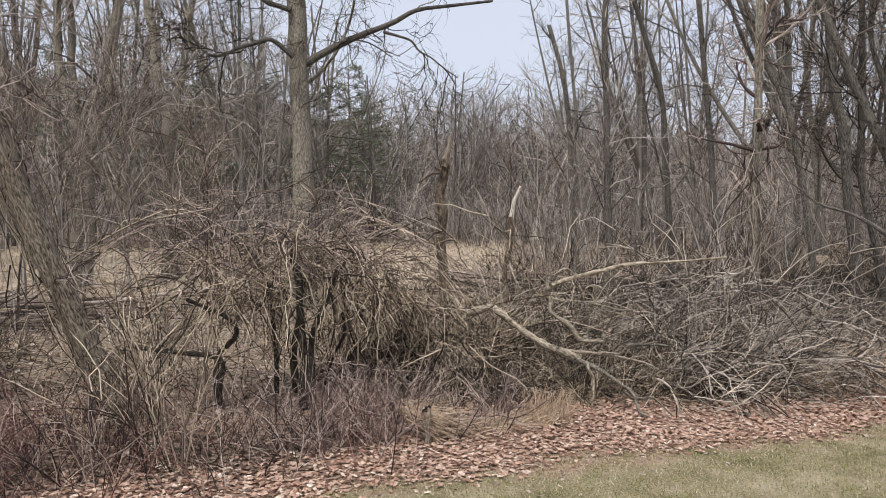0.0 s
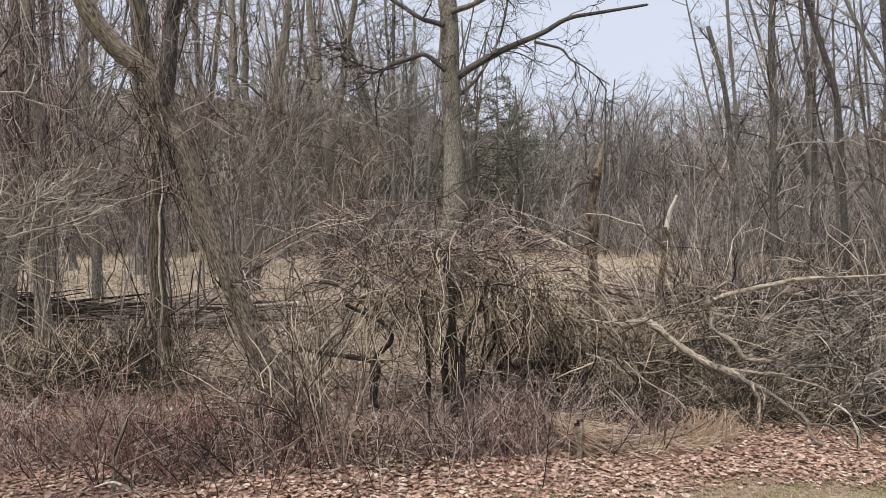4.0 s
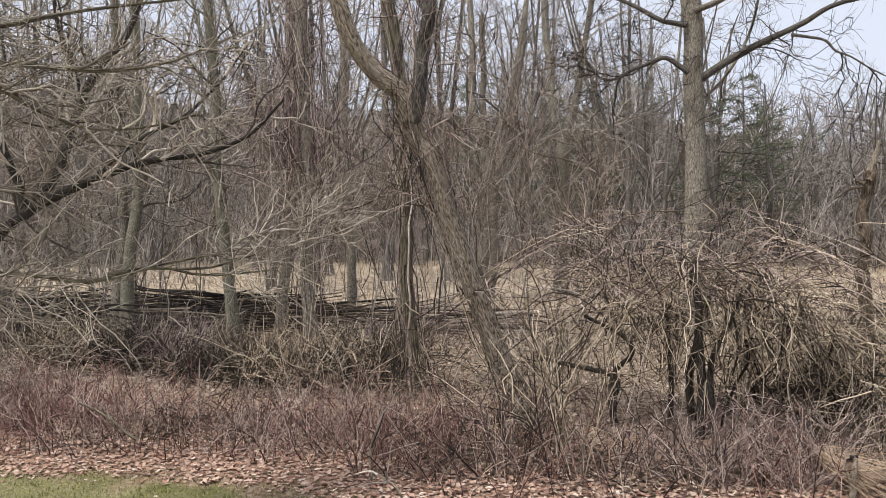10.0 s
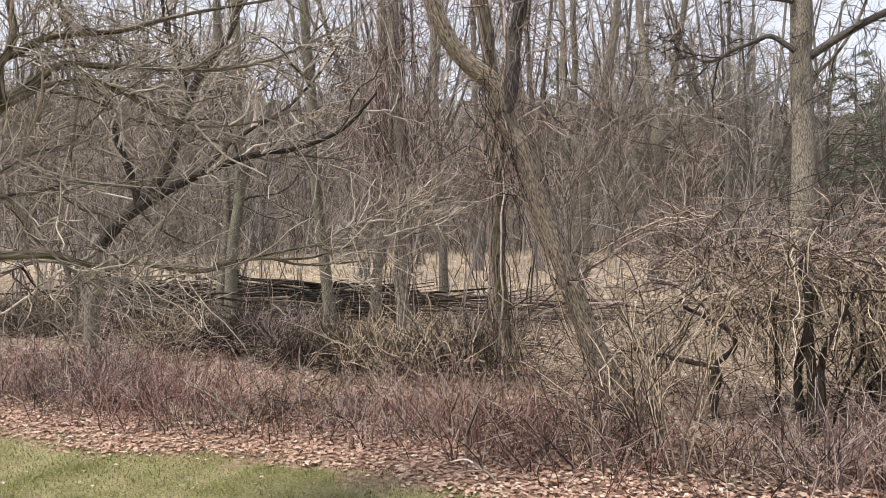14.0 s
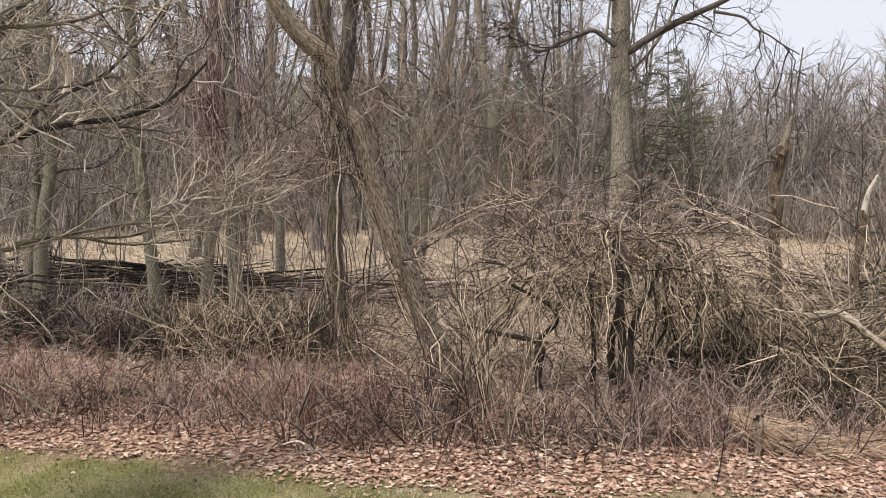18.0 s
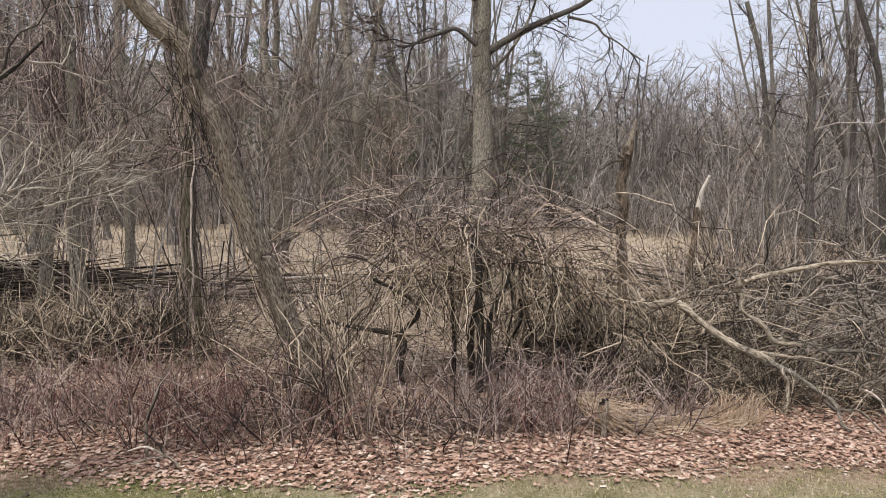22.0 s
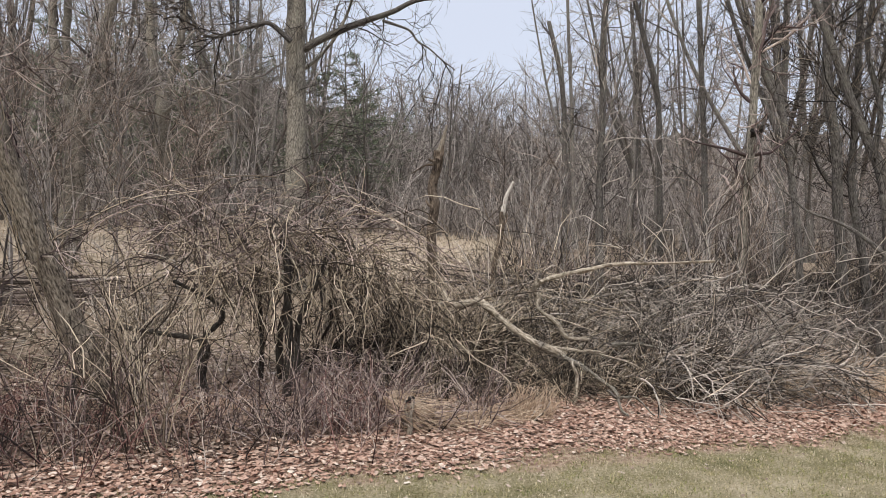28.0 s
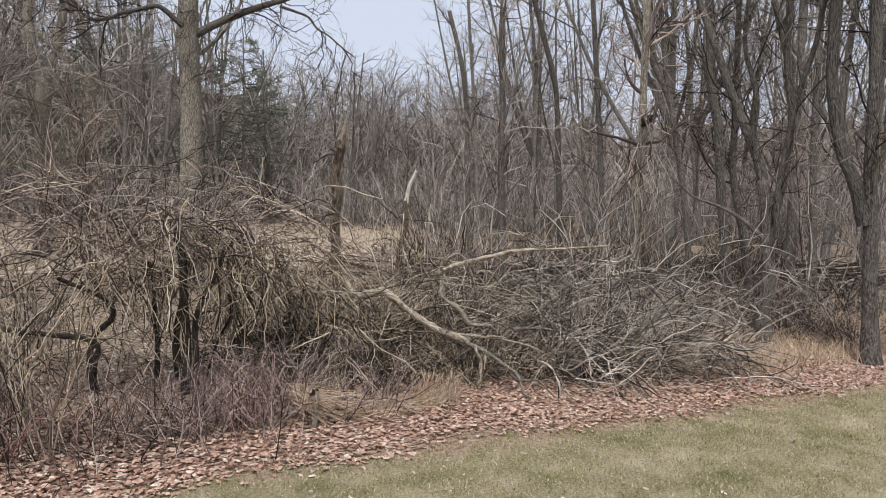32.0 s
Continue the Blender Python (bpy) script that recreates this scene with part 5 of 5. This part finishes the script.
def leaf_shapes(at, size):
    """Curled lobed leaves of six faces each, lying at all angles."""
    n = len(at)
    ring = np.array([[0, -0.55, 0], [0.32, -0.2, 0], [0.22, 0.1, 0], [0.36, 0.35, 0], [0, 0.6, 0], [-0.36, 0.35, 0], [-0.22, 0.1, 0], [-0.32, -0.2, 0]])
    pts = np.repeat(ring[None], n, 0) * (size * rng.uniform(0.6, 1.3, n))[:, None, None]
    pts *= rng.uniform(0.75, 1.25, (n, 8, 1))
    curl = rng.normal(1.2, 3.0, (n, 1))
    pts[:, :, 2] = curl * pts[:, :, 0] ** 2 / size * 0.12 + rng.normal(2, 4, (n, 1)) * pts[:, :, 1] ** 2 / size * 0.1 + rng.normal(0, 0.05, (n, 8)) * size
    mid = np.zeros((n, 1, 3))
    pts = np.concatenate([pts, mid], 1)
    a, b, g = rng.uniform(0, 2 * np.pi, n), rng.normal(0, 0.1, n), rng.normal(0, 0.1, n)
    x, y, z = pts[..., 0], pts[..., 1], pts[..., 2]
    y, z = y * np.cos(b)[:, None] - z * np.sin(b)[:, None], y * np.sin(b)[:, None] + z * np.cos(b)[:, None]
    x, z = x * np.cos(g)[:, None] - z * np.sin(g)[:, None], x * np.sin(g)[:, None] + z * np.cos(g)[:, None]
    x, y = x * np.cos(a)[:, None] - y * np.sin(a)[:, None], x * np.sin(a)[:, None] + y * np.cos(a)[:, None]
    v = np.stack([x, y, z], -1)
    v[..., 2] -= v[..., 2].min(1, keepdims=True)
    i = np.arange(n)[:, None, None] * 9
    k = np.arange(8)
    tri = np.stack([k, (k + 1) % 8, np.full(8, 8)], -1)[None]
    return (v + at[:, None]).reshape(-1, 3), (i + tri).reshape(-1, 3)


litter = thing("leaf_litter", (0, 5, 0), "belt of fallen oak leaves, salmon and tan", "leaves")
n = 38000
x = rng.uniform(-7.5, 9, n)
p = np.stack([x, lawn_edge(x) + rng.uniform(-0.05, 1, n) * np.interp(x, [1.5, 4.5], [1.7, 0.85]) + rng.normal(0, 0.07, n), rng.uniform(0, 0.014, n)], -1)
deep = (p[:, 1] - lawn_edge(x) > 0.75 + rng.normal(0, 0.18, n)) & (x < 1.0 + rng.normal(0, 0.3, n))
browner = np.concatenate([p[deep], flat(8000, -7.5, 9, 5.8, 8.2, 0.004)])
v, f = leaf_shapes(browner - (0, 5, 0), 0.042)
tagged(part("damp_leaves", quads("damp_leaves", v, f, LEAF_BROWN), litter, "darker brown leaves under brambles"), kind="stuff")
p = p[~deep]
v, f = leaf_shapes(p - (0, 5, 0), 0.039)
tagged(part("leaves", quads("leaves", v, f, LEAF), litter), kind="stuff")
p = flat(700, -7, 8, 3.0, 5.4)
p = p[p[:, 1] < lawn_edge(p[:, 0]) + 0.1]
v, f = leaf_shapes(p - (0, 5, 0), 0.034)
tagged(part("stray_leaves", quads("stray_leaves", v, f, LEAF_GREY), litter), kind="stuff")
p = flat(11000, -14, 11, 6.5, 12)
v, f = leaf_shapes(p - (0, 5, 0), 0.07)
tagged(part("woodland_leaves", quads("woodland_leaves", v, f, LEAF_GREY), litter), kind="stuff")


# ---- the wood behind ----
def far_tree(x, y, height, r, stems, label):
    """A bare forest tree that divides into upright stems."""
    base = np.array([x, y, 0.0])
    lean = rng.normal(0, 0.055, 2)
    fork = height * rng.uniform(0.15, 0.4)
    trunk = [base - (0, 0, 0.1), base + (lean[0] * fork, lean[1] * fork, fork), base + (lean[0] * height, lean[1] * height, height)]
    limbs = []
    for s in range(stems):
        a = rng.uniform(0, 2 * np.pi)
        w = rng.uniform(0.12, 0.48)
        st = fork * rng.uniform(0.7, 1.6)
        b = base + (lean[0] * st, lean[1] * st, st)
        hh = height - st
        limbs.append(([b, b + (math.cos(a) * hh * w * 0.5, math.sin(a) * hh * w * 0.5, hh * 0.35), b + (math.cos(a) * hh * w, math.sin(a) * hh * w, hh * 0.9)], r * 0.55, r * 0.2))
    return tree("forest_tree", label, "tree", trunk, r, r * 0.35, BARK_FAR, TWIG_FAR, limbs, sizes=(height * 0.2, height * 0.11, height * 0.06), counts=(34, 130, 400),
                radii=((0.026, 0.011), (0.012, 0.006), (0.008, 0.0045)), low=0.2, lift=0.0, up=0.12, group="forest trees", sides=7, bend=0.26, points=(5, 4, 3), crown_sides=(3, 3, 3))


LABEL = "bare grey forest tree with upright twigs"
protos = [far_tree(-16, 30, 15, 0.17, 3, LABEL), far_tree(-9, 27, 17, 0.2, 4, LABEL), far_tree(-22, 33, 14, 0.13, 2, LABEL), far_tree(16, 24, 16, 0.18, 3, LABEL),
          far_tree(22, 28, 13, 0.12, 3, LABEL), far_tree(-3, 36, 16, 0.18, 4, LABEL), far_tree(13, 55, 11.5, 0.12, 4, LABEL)]
pick = random.Random(3)
placed = 0
while placed < 95:
    az, d = radians(pick.uniform(-62, 56)), pick.choice((pick.uniform(17, 30), pick.uniform(24, 50), pick.uniform(30, 75)))
    deg = math.degrees(az)
    if deg < 24 and d < 42 and pick.random() < 0.93:
        continue
    if (deg > 20 or deg < -34) and d < 36 and pick.random() < 0.85:
        continue
    if 5 < deg < 21:
        if d < 48:
            continue
        src = protos[6]
    else:
        src = pick.choice(protos[:6])
    copy_thing(src, pose(d * math.sin(az), d * math.cos(az), 0, 0, 0, pick.uniform(0, 360)))
    placed += 1


def far_shrub(x, y, height, stems):
    base = np.array([x, y, 0.0])
    ob = thing("sapling", tuple(base), "thin bare sapling with many fine stems", "sapling", "saplings")
    at = base + rng.normal(0, 0.35, (stems, 3)) * (1, 1, 0)
    w = rng.normal(0, 0.22, (stems, 3))
    w[:, 2] = 1
    p = grow(at, w, height * rng.uniform(0.5, 1.2, stems), 7, 0.08, 0.0)
    each("stem", p, taper(stems, 7, 0.014, 0.005), 4, TWIG_FAR, ob)
    m = stems * 15
    s, ww = offshoots(p, m, 0.15, 0.5, 0.2)
    t = grow(s, ww, height * 0.16 * rng.uniform(0.5, 1.4, m), 3, 0.15, 0.03)
    v, f = cones(t, taper(m, 3, 0.0065, 0.004))
    part("twig_mass", quads("twigs", v - base, f, TWIG_FAR), ob, "", "stuff")
    return ob


shrubs = [far_shrub(-12, 19, 4.5, 8), far_shrub(-18, 22, 3.5, 10), far_shrub(12, 20, 4.0, 9), far_shrub(15, 17, 2.6, 12)]
placed = 0
while placed < 115:
    az, d = radians(pick.uniform(-62, 56)), pick.choice((pick.uniform(15, 26), pick.uniform(24, 55), pick.uniform(42, 62), pick.uniform(42, 62)))
    deg = math.degrees(az)
    if -40 < deg < 15 and d < 40 and pick.random() < 0.9:
        continue
    copy_thing(pick.choice(shrubs), pose(d * math.sin(az), d * math.cos(az), 0, 0, 0, pick.uniform(0, 360)))
    placed += 1


def thin_sapling(x, y, height, stems):
    """Thin crooked stems with fine red-brown twigs all the way up."""
    base = np.array([x, y, 0.0])
    ob = thing("thin_sapling", tuple(base), "thin crooked sapling with fine red-brown twigs", "sapling", "thin saplings")
    at = base + rng.normal(0, 0.4, (stems, 3)) * (1, 1, 0)
    w = rng.normal(0, 0.16, (stems, 3))
    w[:, 2] = 1
    p = grow(at, w, height * rng.uniform(0.6, 1.15, stems), 10, 0.1, 0.02)
    each("stem", p, taper(stems, 10, 0.014, 0.005), 4, TWIG_FAR, ob)
    made = []
    for m, size, r in ((stems * 16, 0.16, 0.006), (stems * 110, 0.085, 0.0038)):
        s, ww = offshoots(p, m, 0.3 if size > 0.1 else 0.1, 0.8, 0.3)
        p = grow(s, ww, height * size * rng.uniform(0.5, 1.4, m), 5, 0.2, 0.0)
        made.append(cones(p, taper(m, 5, r, r * 0.6)))
    v, f = joined(made)
    part("twig_mass", quads("twigs", v - base, f, TWIG_BROWN), ob, "", "stuff")
    return ob


thin = [thin_sapling(-6.5, 15.5, 5.0, 4), thin_sapling(-2.0, 17.0, 6.0, 3), thin_sapling(-10.0, 13.5, 5.5, 5)]
for n in range(24):
    az, d = radians(pick.uniform(-62, -42) if n % 2 else pick.uniform(-40, -3)), pick.uniform(11, 22)
    copy_thing(thin[n % 3], pose(d * math.sin(az), d * math.cos(az), 0, 0, 0, pick.uniform(0, 360)))
for n in range(4):
    az, d = radians(pick.uniform(10, 48)), pick.uniform(16, 26)
    copy_thing(thin[n % 3], pose(d * math.sin(az), d * math.cos(az), 0, 0, 0, pick.uniform(0, 360)))
for n in range(6):
    az = radians(pick.choice((pick.uniform(-52, -12), pick.uniform(-52, -12), pick.uniform(22, 44))))
    d = pick.uniform(12, 17)
    copy_thing(pick.choice(shrubs), pose(d * math.sin(az), d * math.cos(az), 0, 0, 0, pick.uniform(0, 360)))


def pine(x, y, height):
    base = np.array([x, y, 0.0])
    ob = thing("pine_tree", tuple(base), "dark green pine among bare trees", "pine tree", "pines")
    me, line = limb_mesh("trunk", [base, base + (0, 0, height * 0.5), base + (0.1, 0, height)], 0.16, 0.03, BARK_FAR, base, 12, 7)
    part("trunk", me, ob)
    n = 70
    h = height * rng.uniform(0.25, 0.98, n)
    a = rng.uniform(0, 2 * np.pi, n)
    way = np.stack([np.cos(a), np.sin(a), rng.normal(0.1, 0.15, n)], -1)
    p = grow(base + np.stack([0 * h, 0 * h, h], -1), way, (height - h) * 0.28 + 0.9 * rng.uniform(0.6, 1.3, n), 5, 0.12, 0.04)
    v, f = tubes(p, taper(n, 5, 0.03, 0.01), 4)
    part("branch_mass", quads("branches", v - base, f, BARK_FAR), ob, "", "stuff")
    m = 2400
    s, w = offshoots(p, m, 0.25, 0.9, 0.3)
    me = blades_along(s - base, w, 0.34, 0.024)
    part("needles", me, ob, "", "stuff")
    return ob


def blades_along(at, way, length, width):
    n = len(at)
    side = unit(np.cross(way, rng.normal(0, 1, (n, 3)))) * width
    tip = at + way * (length * rng.uniform(0.5, 1.3, n))[:, None]
    mid = (at + tip) / 2
    v = np.stack([at, mid + side, tip, mid - side], 1).reshape(-1, 3)
    return quads("needles", v, np.arange(n)[:, None] * 4 + [0, 1, 2, 3], NEEDLE)


pines = [pine(-6, 46, 12.5), pine(1.5, 48, 11.0), pine(-13, 50, 13.5)]
for az, d, which in ((-27, 50, 0), (-23, 47, 2), (-20, 56, 1), (-17, 49, 0), (-12, 52, 2), (-10, 46, 1), (-5, 50, 0), (-3, 56, 2), (3.5, 50, 0), (5.2, 54, 1), (0, 60, 2), (-32, 52, 0), (4.5, 62, 0), (8, 66, 1), (-8, 60, 0), (-15, 60, 0)):
    copy_thing(pines[which], pose(d * math.sin(radians(az)), d * math.cos(radians(az)), 0, 0, 0, az * 40))


def far_brush(stems):
    """The brown undergrowth along the meadow's far side."""
    az, d = np.radians(rng.uniform(-64, 60, stems)), rng.uniform(44, 64, stems)
    at = np.stack([d * np.sin(az), d * np.cos(az), 0 * d], -1)
    w = rng.normal(0, 0.3, (stems, 3))
    w[:, 2] = 1
    p = grow(at, w, rng.uniform(1.5, 6.0, stems), 5, 0.15, 0.0)
    made = [tubes(p, taper(stems, 5, 0.03, 0.012, 0.4), 3)]
    s, w = offshoots(p, stems * 12, 0.05, 0.7, 0.15)
    p = grow(s, w, rng.uniform(0.5, 2.2, stems * 12), 3, 0.2, 0.02)
    made.append(cones(p, taper(stems * 12, 3, 0.018, 0.01)))
    v, f = joined(made)
    tagged(new("far_brush", quads("far_brush", v, f, TWIG_FAR)), "brown bare undergrowth beyond a meadow", "brush", kind="stuff")


far_brush(1700)


def far_woods(stems, a0, a1, tall, near):
    """The wood's depth, too far to tell its stems apart."""
    az, d = np.radians(rng.uniform(a0, a1, stems)), rng.uniform(near, 105, stems)
    at = np.stack([d * np.sin(az), d * np.cos(az), 0 * d], -1)
    w = rng.normal(0, 0.1, (stems, 3))
    w[:, 2] = 1
    p = grow(at, w, d * tall * rng.uniform(0.55, 1.15, stems), 7, 0.17, 0.05)
    made = [tubes(p, taper(stems, 7, 0.07, 0.015, 0.4), 4)]
    for count, size, rad, k in ((stems * 12, 3.8, 0.032, 4), (stems * 48, 1.9, 0.018, 3)):
        s, w = offshoots(p, count, 0.12, 1.0, 0.1)
        p = grow(s, w, size * rng.uniform(0.4, 1.3, count), k, 0.2, 0.02)
        made.append(cones(p, taper(count, k, rad, rad * 0.6)))
    v, f = joined(made)
    tagged(new("far_woods", quads("far_woods", v, f, TWIG_FAR)), "depth of bare grey-brown woodland", "woods", kind="stuff")




def wooded_rise():
    """The closed wood on the rise beyond, far behind all else."""
    m, n, l = nodes_of("far_wood")
    tc, mp, a = n.new("ShaderNodeTexCoord"), n.new("ShaderNodeMapping"), n.new("ShaderNodeTexNoise")
    mp.inputs["Scale"].default_value = (1, 1, 0.35)
    a.inputs["Scale"].default_value, a.inputs["Detail"].default_value, a.inputs["Roughness"].default_value = 0.9, 8, 0.7
    col = ramp(n, [(0.38, (0.07, 0.057, 0.048)), (0.5, (0.17, 0.143, 0.122)), (0.64, (0.32, 0.275, 0.235))])
    l.new(tc.outputs["Object"], mp.inputs[0])
    l.new(mp.outputs[0], a.inputs[0])
    l.new(a.outputs[0], col.inputs[0])
    l.new(col.outputs[0], n["Principled BSDF"].inputs["Base Color"])
    n["Principled BSDF"].inputs["Roughness"].default_value = 1.0
    az = np.radians(np.linspace(-75, 72, 700))
    deg = np.degrees(az)
    top = np.interp(deg, [-75, -8, 2, 6, 22, 30, 72], [23, 22, 19, 15.5, 14.5, 15, 16])
    top = top + spline(rng.normal(0, 1.0, (90, 1)), 700)[:, 0] + rng.normal(0, 0.55, 700)
    d = 112 + spline(rng.normal(0, 2.5, (60, 1)), 700)[:, 0]
    rows = [np.stack([(d + q * 9) * np.sin(az), (d + q * 9) * np.cos(az), top * q + (q == 0) * -0.5 + 0 * az], -1) for q in (0, 0.3, 0.6, 0.85, 1.0)]
    v = np.stack(rows)
    v[1:4] += rng.normal(0, 0.5, v[1:4].shape)
    i = (np.arange(4)[:, None] * 700 + np.arange(699)).ravel()
    ob = new("backdrop", quads("backdrop", v.reshape(-1, 3), np.stack([i, i + 1, i + 701, i + 700], -1), m))
    tagged(ob, "far wooded rise, bare and grey-brown", "woods", kind="structure")


wooded_rise()
far_woods(560, -64, 60, 0.16, 62)
far_woods(430, 3, 27, 0.183, 58)
far_woods(200, -64, -30, 0.2, 50)
far_woods(140, -64, -4, 0.33, 48)


# ---- small things along the leaf belt ----
def stump():
    base = np.array([0.91, 5.4, 0.0])
    ob = thing("cut_stump", tuple(base), "pale cut sapling stump with a dark sawn top", "stump")
    me, _ = limb_mesh("stem", [base - (0, 0, 0.05), base + (0.0, 0, 0.12), base + (0.01, 0.0, 0.27)], 0.02, 0.017, BARK_PALE, base, 10, 9, flare=0.01)
    stem = part("stem", me, ob)
    me, _ = limb_mesh("sawn_top", [base + (-0.04, 0, 0.245), base + (-0.012, 0, 0.262), base + (0.022, 0.0, 0.28)], 0.013, 0.014, BARK_DARK, base, 6, 8)
    part("sawn_top", me, stem, "dark weathered sawn top")
    me, _ = limb_mesh("side_shoot", [base + (-0.01, 0, 0.05), base + (-0.035, 0.0, 0.16), base + (-0.04, 0, 0.25)], 0.011, 0.009, BARK_PALE, base, 8, 7)
    part("side_shoot", me, ob)


stump()


def stick(label, points, r0, r1, mat):
    base = np.array(points[0], float)
    ob = thing("fallen_stick", tuple(base), label, "stick", "loose sticks")
    me, line = limb_mesh("stem", points, r0, r1, mat, base, 18, 7, wobble=0.006)
    part("stem", me, ob)
    at, way = offshoots(line[None], 5, 0.3, 0.6, 0.2)
    p = grow(at, way, rng.uniform(0.1, 0.3, 5), 5, 0.2, 0)
    each("twig", p, taper(5, 5, r1 * 0.7, r1 * 0.3), 4, TWIG_GREY, ob)


stick("pale leaning stick at the edge of brambles", [(-2.11, 4.64, -0.02), (-2.11, 4.64, 0.21), (-2.08, 4.66, 0.36), (-2.05, 4.67, 0.42)], 0.012, 0.007, BARK_PALE)
stick("pale broken stick lying on leaves", [(-1.80, 4.50, -0.04), (-1.88, 4.47, 0.07), (-1.97, 4.43, 0.14)], 0.012, 0.008, BARK_PALE)
stick("bleached branch lying among brambles", [(-3.65, 4.17, 0.27), (-3.75, 4.08, 0.40), (-3.86, 3.98, 0.52), (-3.91, 3.92, 0.56)], 0.012, 0.006, BARK_PALE)
stick("dark rotten log under dry grass", [(1.37, 5.84, -0.13), (1.55, 5.80, -0.14), (1.72, 5.75, -0.11), (1.89, 5.69, -0.08), (2.02, 5.65, 0.06)], 0.03, 0.012, BARK_DARK)
stick("dark rotten stick under dry grass", [(1.51, 5.65, 0.05), (1.63, 5.62, -0.06), (1.74, 5.58, -0.08)], 0.014, 0.01, BARK_DARK)
stick("thin grey branch lying on the lawn", [(0.85, 4.92, -0.15), (1.03, 4.89, -0.08), (1.22, 4.85, -0.04), (1.43, 4.79, -0.00)], 0.007, 0.004, BARK_GREY)
stick("fallen branch on woodland floor", [(-1.44, 6.07, -0.08), (-1.22, 6.12, -0.09), (-0.97, 6.16, -0.08), (-0.76, 6.19, -0.04)], 0.02, 0.012, BARK_GREY)

# the fallen leaves that lie nearest, each by itself
kinds = []
for n in range(14):
    v, f = leaf_shapes(np.zeros((1, 3)), 0.044)
    kinds.append(quads("leaf", v, f, LEAF))
for n in range(290):
    x = pick.uniform(-1.6, 3.2)
    ob = part("leaf", kinds[n % 14], litter)
    ob.matrix_basis = pose(x, float(lawn_edge(x)) + pick.uniform(-0.05, 0.6) - 5, 0.03, 0, 0, pick.uniform(0, 360))
